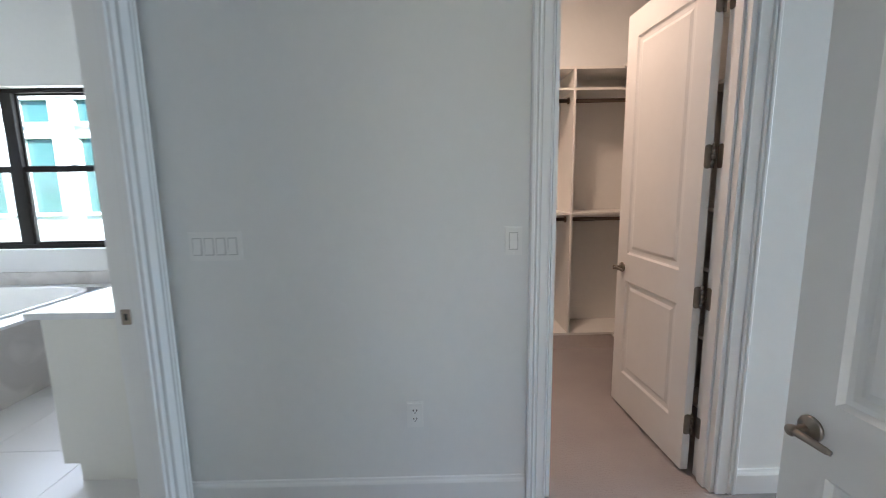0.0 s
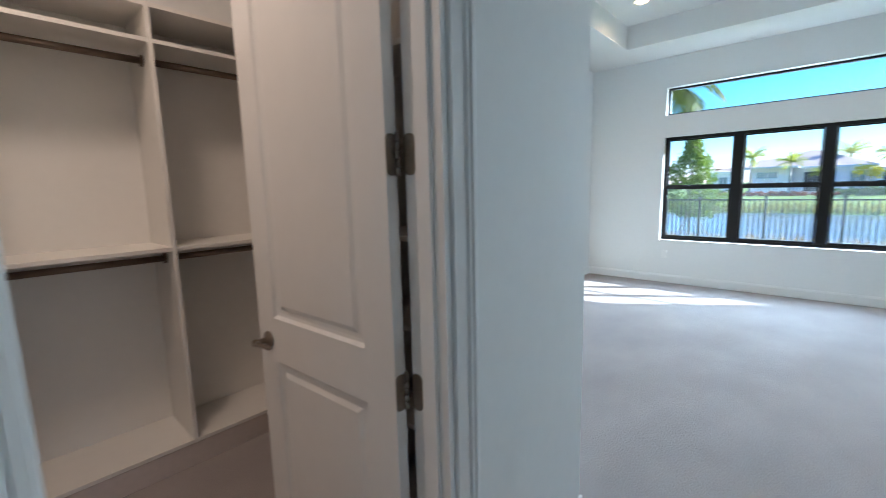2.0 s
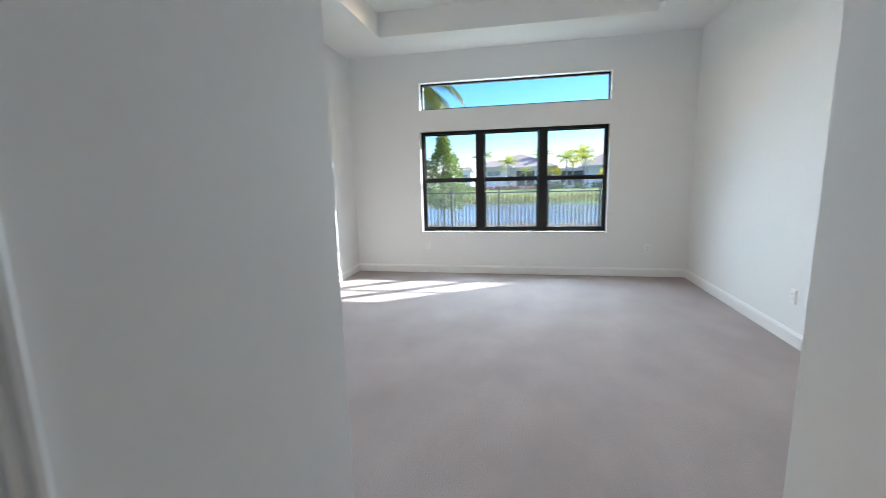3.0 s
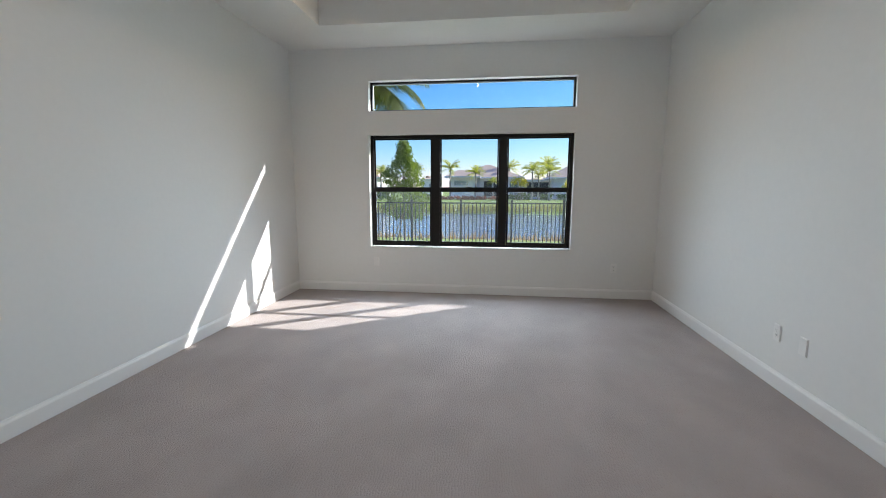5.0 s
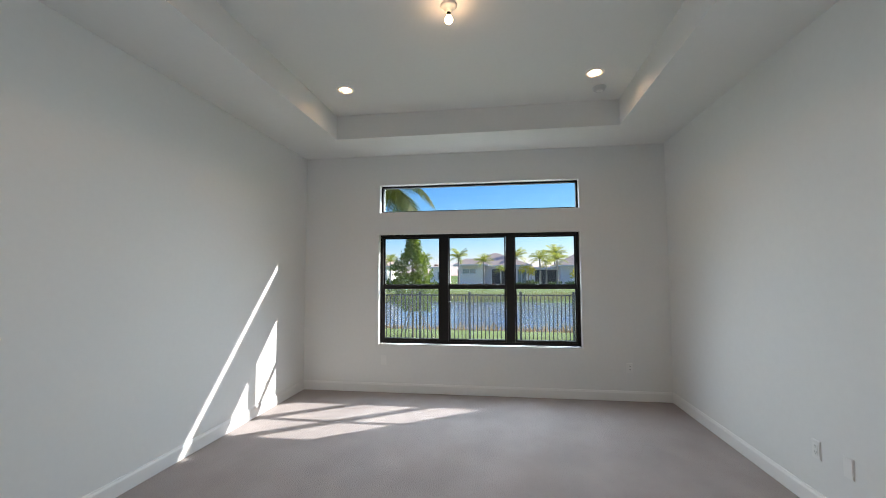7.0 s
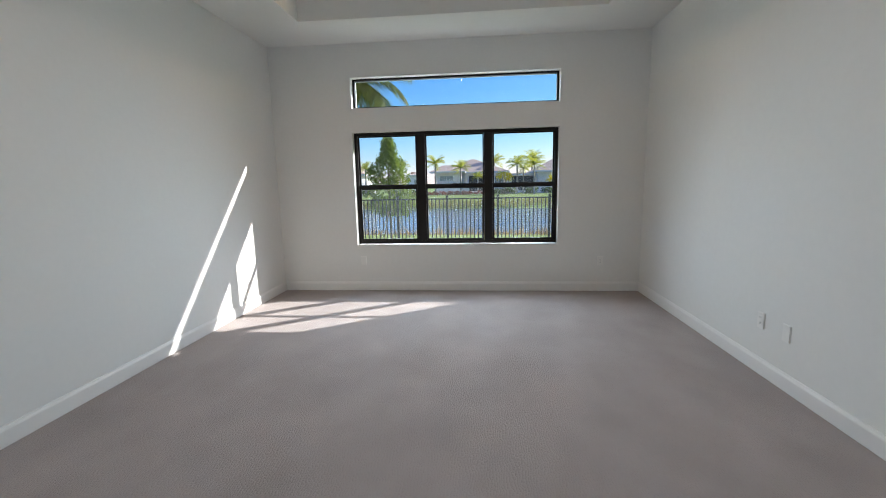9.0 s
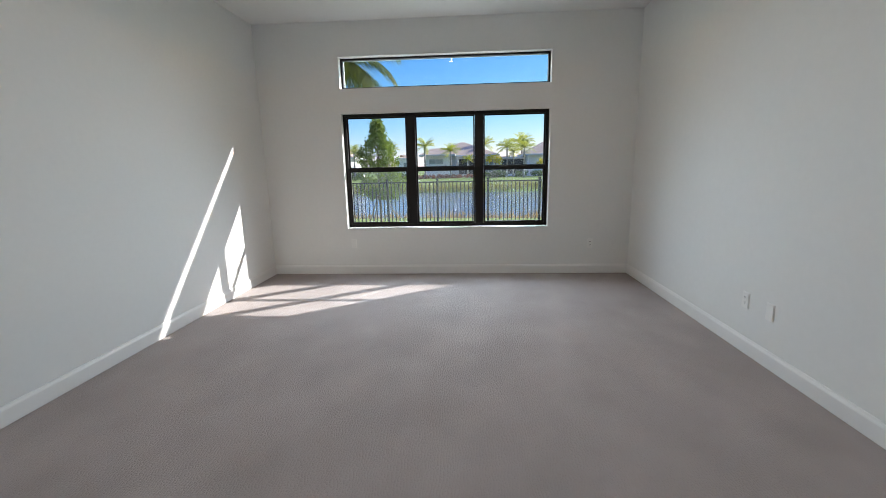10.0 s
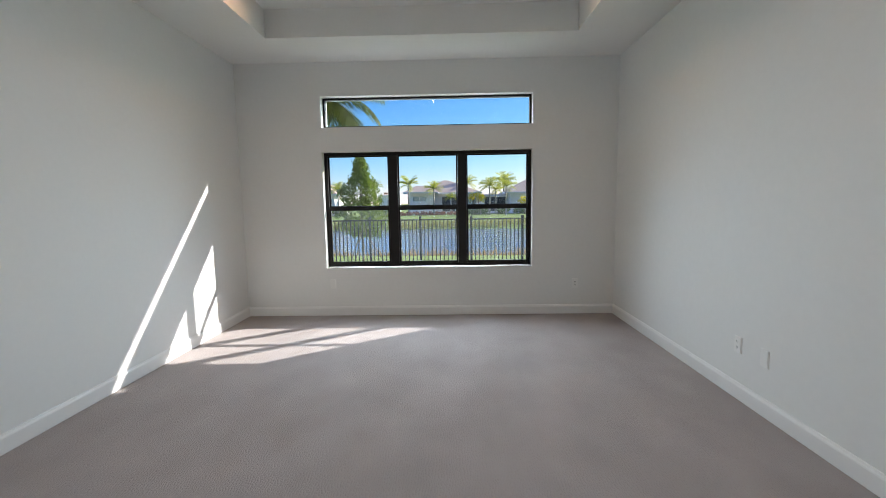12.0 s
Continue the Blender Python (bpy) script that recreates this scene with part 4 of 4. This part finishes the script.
def palm_meshes(height, fronds, length, seed, droop=1.0, dense=34, leaflet=0.016):
    rng = random.Random(seed)
    trunk, crown = bmesh.new(), bmesh.new()
    n = 10
    tube(trunk, [(0.03 * math.sin(i * 0.8), 0.02 * math.cos(i), height * i / n) for i in range(n + 1)], [0.16 - 0.07 * i / n + (0.012 if i % 2 else 0) for i in range(n + 1)], 10)
    for f in range(fronds):
        az = 6.283 * f / fronds + rng.uniform(-0.25, 0.25)
        up = rng.uniform(-0.1, 1.35)
        pts = []
        p, ang = Vector((0, 0, height)), up
        for k in range(11):
            pts.append(p.copy())
            p = p + Vector((math.cos(ang), 0, math.sin(ang))) * length / 10
            ang -= 0.20 * droop * (0.7 + 0.06 * k)
        rot = Matrix.Rotation(az, 4, "Z")
        pts = [rot @ q for q in pts]
        tube(crown, pts, [0.022 * (1 - 0.085 * k) for k in range(11)], 5)
        side = rot @ Vector((0, 1, 0))
        for k in range(dense):
            s = 1.0 + 9.0 * k / dense
            i = min(9, int(s))
            q = pts[i].lerp(pts[i + 1], s - i)
            d = (pts[i + 1] - pts[i]).normalized()
            ll = length * 0.30 * math.sin(math.pi * (0.12 + 0.80 * k / dense)) + 0.06
            for sg in (-1, 1):
                tip = q + (side * sg * 0.80 + d * 0.55 + Vector((0, 0, -0.30 - 0.2 * rng.random()))) * ll
                w = d * leaflet * length
                mid = q.lerp(tip, 0.5) + Vector((0, 0, 0.04 * ll))
                a, b, c, e, t2 = (crown.verts.new(v) for v in (q - w * 0.5, q + w * 0.5, mid + w * 0.6, mid - w * 0.6, tip))
                crown.faces.new((a, b, c, e))
                crown.faces.new((e, c, t2))
    return trunk, crown


def palm(m, height, fronds, length, seed, label, droop=1.0, dense=34, leaflet=0.016, mat=None):
    ob = empty("palm_tree", m, label, "palm tree", "palms round the lake")
    t, c = palm_meshes(height, fronds, length, seed, droop, dense, leaflet)
    part("trunk", t, PALMBARK, ob)
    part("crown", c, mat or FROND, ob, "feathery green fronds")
    return ob


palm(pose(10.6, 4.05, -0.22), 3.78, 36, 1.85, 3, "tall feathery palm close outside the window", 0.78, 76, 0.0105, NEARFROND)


def hip_house(m, w, d, h, rise, over, label, openings, wallm, ridge=None):
    """A one-storey house: walls, hipped tile roof, fascia; front faces -x. openings: (y0, y1, z0, z1, kind)."""
    ob = empty("house", m, label, "house", "houses across the lake")
    part("wall", boxes((0, d, -w / 2, w / 2, -0.2, h)), wallm, ob)
    bm = bmesh.new()
    e = [(-over, -w / 2 - over, h), (d + over, -w / 2 - over, h), (d + over, w / 2 + over, h), (-over, w / 2 + over, h)]
    run = (d + 2 * over) / 2
    if ridge is not None:
        run = (w + 2 * over - ridge) / 2
    r0, r1 = (d / 2, -w / 2 - over + run, h + rise), (d / 2, w / 2 + over - run, h + rise)
    v = [bm.verts.new(p) for p in (*e, r0, r1)]
    for f in ((0, 1, 4), (1, 2, 5, 4), (2, 3, 5), (3, 0, 4, 5), (3, 2, 1, 0)):
        bm.faces.new([v[i] for i in f])
    rf = part("roof", bm, ROOF, ob, "grey-brown hipped tile roof")
    part("fascia", boxes((-over - 0.03, -over + 0.02, -w / 2 - over, w / 2 + over, h - 0.20, h + 0.02), (-over, d + over, -w / 2 - over - 0.03, -w / 2 - over + 0.02, h - 0.20, h + 0.02),
                         (-over, d + over, w / 2 + over - 0.02, w / 2 + over + 0.03, h - 0.20, h + 0.02)), FASCIA, ob, "white fascia board")
    for y0, y1, z0, z1, kind in openings:
        if kind == "window":
            wd = part("window", boxes((-0.05, -0.001, y0 - 0.08, y1 + 0.08, z1, z1 + 0.08), (-0.05, -0.001, y0 - 0.08, y1 + 0.08, z0 - 0.08, z0),
                                      (-0.05, -0.001, y0 - 0.08, y0, z0, z1), (-0.05, -0.001, y1, y1 + 0.08, z0, z1), (-0.04, -0.001, (y0 + y1) / 2 - 0.03, (y0 + y1) / 2 + 0.03, z0, z1)), FASCIA, ob, "white window frame")
            part("pane", boxes((-0.02, -0.002, y0, y1, z0, z1)), SKYGLASS, wd, "glass pane with the sky's reflection in its colour")
        else:
            # no real depth: a near-black sheet paints the shade inside the porch
            po = part("porch", boxes((-0.06, -0.001, y0, y1, z0, z1)), PORCHSHADE, ob, "dark sheet painted as the shade inside a screened porch")
            n = max(2, int((y1 - y0) / 1.4))
            for k in range(n + 1):
                y = y0 + (y1 - y0) * k / n
                part("column", boxes((-0.14, -0.062, y - 0.06, y + 0.06, z0, z1)), FASCIA, po, "white porch column")
    return ob


hip_house(pose(62, 5.5, 0), 3.75, 3.6, 3.02, 0.95, 0.65, "pale stucco house wing with a low grey hipped roof", [(-0.75, 1.15, 1.75, 2.38, "window")], STUCCO, 1.9)
hip_house(pose(66.5, 2.0, 0), 10.0, 9.0, 3.0, 2.15, 0.6, "stucco house with a grey hipped roof and columned porch", [(-2.2, 0.6, 0.1, 2.4, "porch"), (-4.6, -3.4, 0.2, 2.3, "window")], STUCCO, 0.6)
hip_house(pose(64.5, -5.3, 0), 4.4, 5.0, 2.55, 0.25, 0.3, "low flat-roofed porch shaded behind palms", [(-1.9, 1.5, 0.1, 2.2, "porch")], STUCCO)
hip_house(pose(62, -12.0, 0), 9.4, 8.0, 2.85, 2.5, 0.6, "grey stucco house with a hipped roof and wide windows", [(-3.5, -0.5, 0.3, 2.2, "window"), (0.6, 2.4, 0.9, 2.2, "window")], STUCCO)
hip_house(pose(62, 22.8, 0), 9.4, 8.0, 2.9, 2.9, 0.6, "stucco house with a grey hipped roof by the lake", [(-4.4, -1.0, 0.2, 2.2, "porch"), (0.5, 3.5, 0.8, 2.0, "window")], STUCCO)
hip_house(pose(84, 13.6, 0), 3.4, 6.0, 3.1, 0.7, 0.4, "distant white house with a pale roof", [(-1.0, 0.2, 0.6, 2.2, "window")], STUCCOW)

far_palm = palm(pose(58, 6.85, -0.2), 4.1, 22, 1.75, 11, "slender palm in front of a lakeside house", 0.55, 24, 0.017)
for x, y, s, r in ((58, 3.45, 0.86, 40), (59, 1.1, 0.58, 100), (57, -3.95, 0.93, 70), (56.0, -6.0, 0.90, 200), (58.5, -4.9, 0.80, 150), (70, -1.4, 1.15, 300), (68, -7.2, 1.2, 20), (66, 13.2, 1.0, 30), (60, 17.0, 0.9, 80)):
    p = copy_thing(far_palm, pose(x, y, -0.2, 0, 0, r))
    p.scale = (s, s, s)


def shrub(m, label, seed, mat, rx, rz, count, size):
    rng = random.Random(seed)
    ob = empty("shrub", m, label, "shrub", "garden shrubs")
    bm = bmesh.new()
    for _ in range(14):
        leaves(bm, rng, (rng.uniform(-rx, rx) * 0.6, rng.uniform(-rx, rx), rng.uniform(0.2, 0.75) * rz), rz * 0.36, count, size, 0.9, 0.2)
    part("foliage", bm, mat, ob)
    bm = bmesh.new()
    for k in range(4):
        tube(bm, [(0, (k - 1.5) * rx * 0.3, -0.05), (0.05, (k - 1.5) * rx * 0.45, rz * 0.5)], [0.03, 0.012], 5)
    part("stems", bm, BARK, ob)
    return ob


green = shrub(pose(59.5, 9.8, -0.2), "round clipped green shrub by the houses", 3, SHRUB, 0.9, 0.9, 36, 0.13)
for x, y, s in ((58.5, -0.8, 1.0), (58.0, -2.0, 0.9), (59.0, -5.9, 1.1), (59.2, -8.5, 1.1), (60.0, 12.5, 1.4), (61.0, 17.0, 1.6), (58.5, 10.9, 1.0), (60.5, -13.0, 1.4), (58.4, -3.0, 1.3)):
    g = copy_thing(green, pose(x, y, -0.2, 0, 0, y * 40))
    g.scale = (s, s, s)
red = shrub(pose(57.8, 6.6, -0.2), "low red-flowering shrub in the garden bed", 4, FLOWER, 1.1, 0.55, 30, 0.11)
for x, y in ((57.8, 4.4), (57.6, 8.6), (57.9, 2.5), (58.0, 0.6), (57.7, 5.5), (57.9, 3.4), (57.7, 7.6)):
    copy_thing(red, pose(x, y, -0.2, 0, 0, 15 * y))
gold = shrub(pose(56.0, -2.25, 1.5), "bright yellow-green croton shrub on stems", 6, YELLOW, 0.9, 1.3, 34, 0.14)
gold2 = copy_thing(gold, pose(57.0, -8.7, 1.0, 0, 0, 60))
for g in (gold, gold2):
    bm = bmesh.new()
    for k in range(4):
        tube(bm, [(0, (k - 1.5) * 0.25, -1.8), (0.02, (k - 1.5) * 0.35, 0.3)], [0.04, 0.03], 6)
    part("stem", bm, BARK, g)

# reeds on both shores
rng = random.Random(9)
for nm, x0, x1, count, ya, yb, hh, lab in (("near_reeds", 15.3, 17.3, 4200, -7, 13, 0.34, "reddish-brown reeds along the near shore"),
                                            ("far_reeds", 42.0, 44.6, 4200, -14, 28, 0.55, "dry green-brown reeds along the far shore")):
    bm = bmesh.new()
    for _ in range(count):
        x, y = rng.uniform(x0, x1), rng.uniform(ya, yb)
        z = -0.38 - (x - 15.3) * 0.24 if x < 25 else -1.05 + (x - 42) * 0.17
        h, w, a = hh * rng.uniform(0.5, 1.2), 0.012 * (1 if x < 25 else 2.2), rng.uniform(0, 3.14)
        lx, ly = rng.gauss(0, 0.10), rng.gauss(0, 0.10)
        u, v = w * math.cos(a), w * math.sin(a)
        p = [bm.verts.new(q) for q in ((x - u, y - v, z - 0.1), (x + u, y + v, z - 0.1), (x + u * 0.7 + lx * 0.5, y + v * 0.7 + ly * 0.5, z + h * 0.6), (x - u * 0.7 + lx * 0.5, y - v * 0.7 + ly * 0.5, z + h * 0.6), (x + lx, y + ly, z + h))]
        bm.faces.new((p[0], p[1], p[2], p[3]))
        bm.faces.new((p[3], p[2], p[4]))
    tagged(part(nm, bm, REED if x0 < 25 else REEDFAR), lab, "reeds", "", "stuff")

# the neighbour's house beyond the bathroom
nb = empty("neighbour_house", pose(-8.0, 9.0, 0), "bright white stucco house with green-tinted windows", "house")
ni = Matrix.Translation((8.0, -9.0, 0))


def nbpart(nm, bm, mat, parent=None, lab=""):
    bmesh.ops.transform(bm, matrix=ni, verts=bm.verts)
    return part(nm, bm, mat, parent or nb, lab)


nbpart("wall", boxes((-18, 3, 9.0, 16, -0.2, 3.32)), STUCCOW)
nbpart("roof", boxes((-18.05, 3.05, 8.94, 16.05, 3.32, 3.36), bevel=0.01), FASCIA)
for k in range(-2, 3):
    x0 = -8.73 + 1.15 * k
    x1 = x0 + 0.64
    for z0, z1 in ((0.92, 2.47), (2.80, 3.25)):
        fr = nbpart("window", boxes((x0 - 0.06, x1 + 0.06, 8.86, 8.999, z0 - 0.06, z0), (x0 - 0.06, x1 + 0.06, 8.86, 8.999, z1, z1 + 0.06),
                                    (x0 - 0.06, x0, 8.86, 8.999, z0, z1), (x1, x1 + 0.06, 8.86, 8.999, z0, z1)), STUCCOW, None, "raised white window surround")
        nbpart("pane", boxes((x0, x1, 8.975, 8.998, z0, z1)), GREENGLASS, fr, "green-glass pane with the sky's reflection in its colour")

# bathroom floor tiles
tile_me = mesh_of("tile", boxes((-0.2985, 0.2985, -0.2985, 0.2985, -0.006, 0.0), bevel=0.001), TILE)
bath_floor = bpy.data.objects["floor_bath"]
for i in range(6):
    for j in range(7):
        o = new("tile", tile_me)
        o.parent, o.location = bath_floor, (-1.62 - 0.6 * i, -0.19 + 0.6 * j, 0)
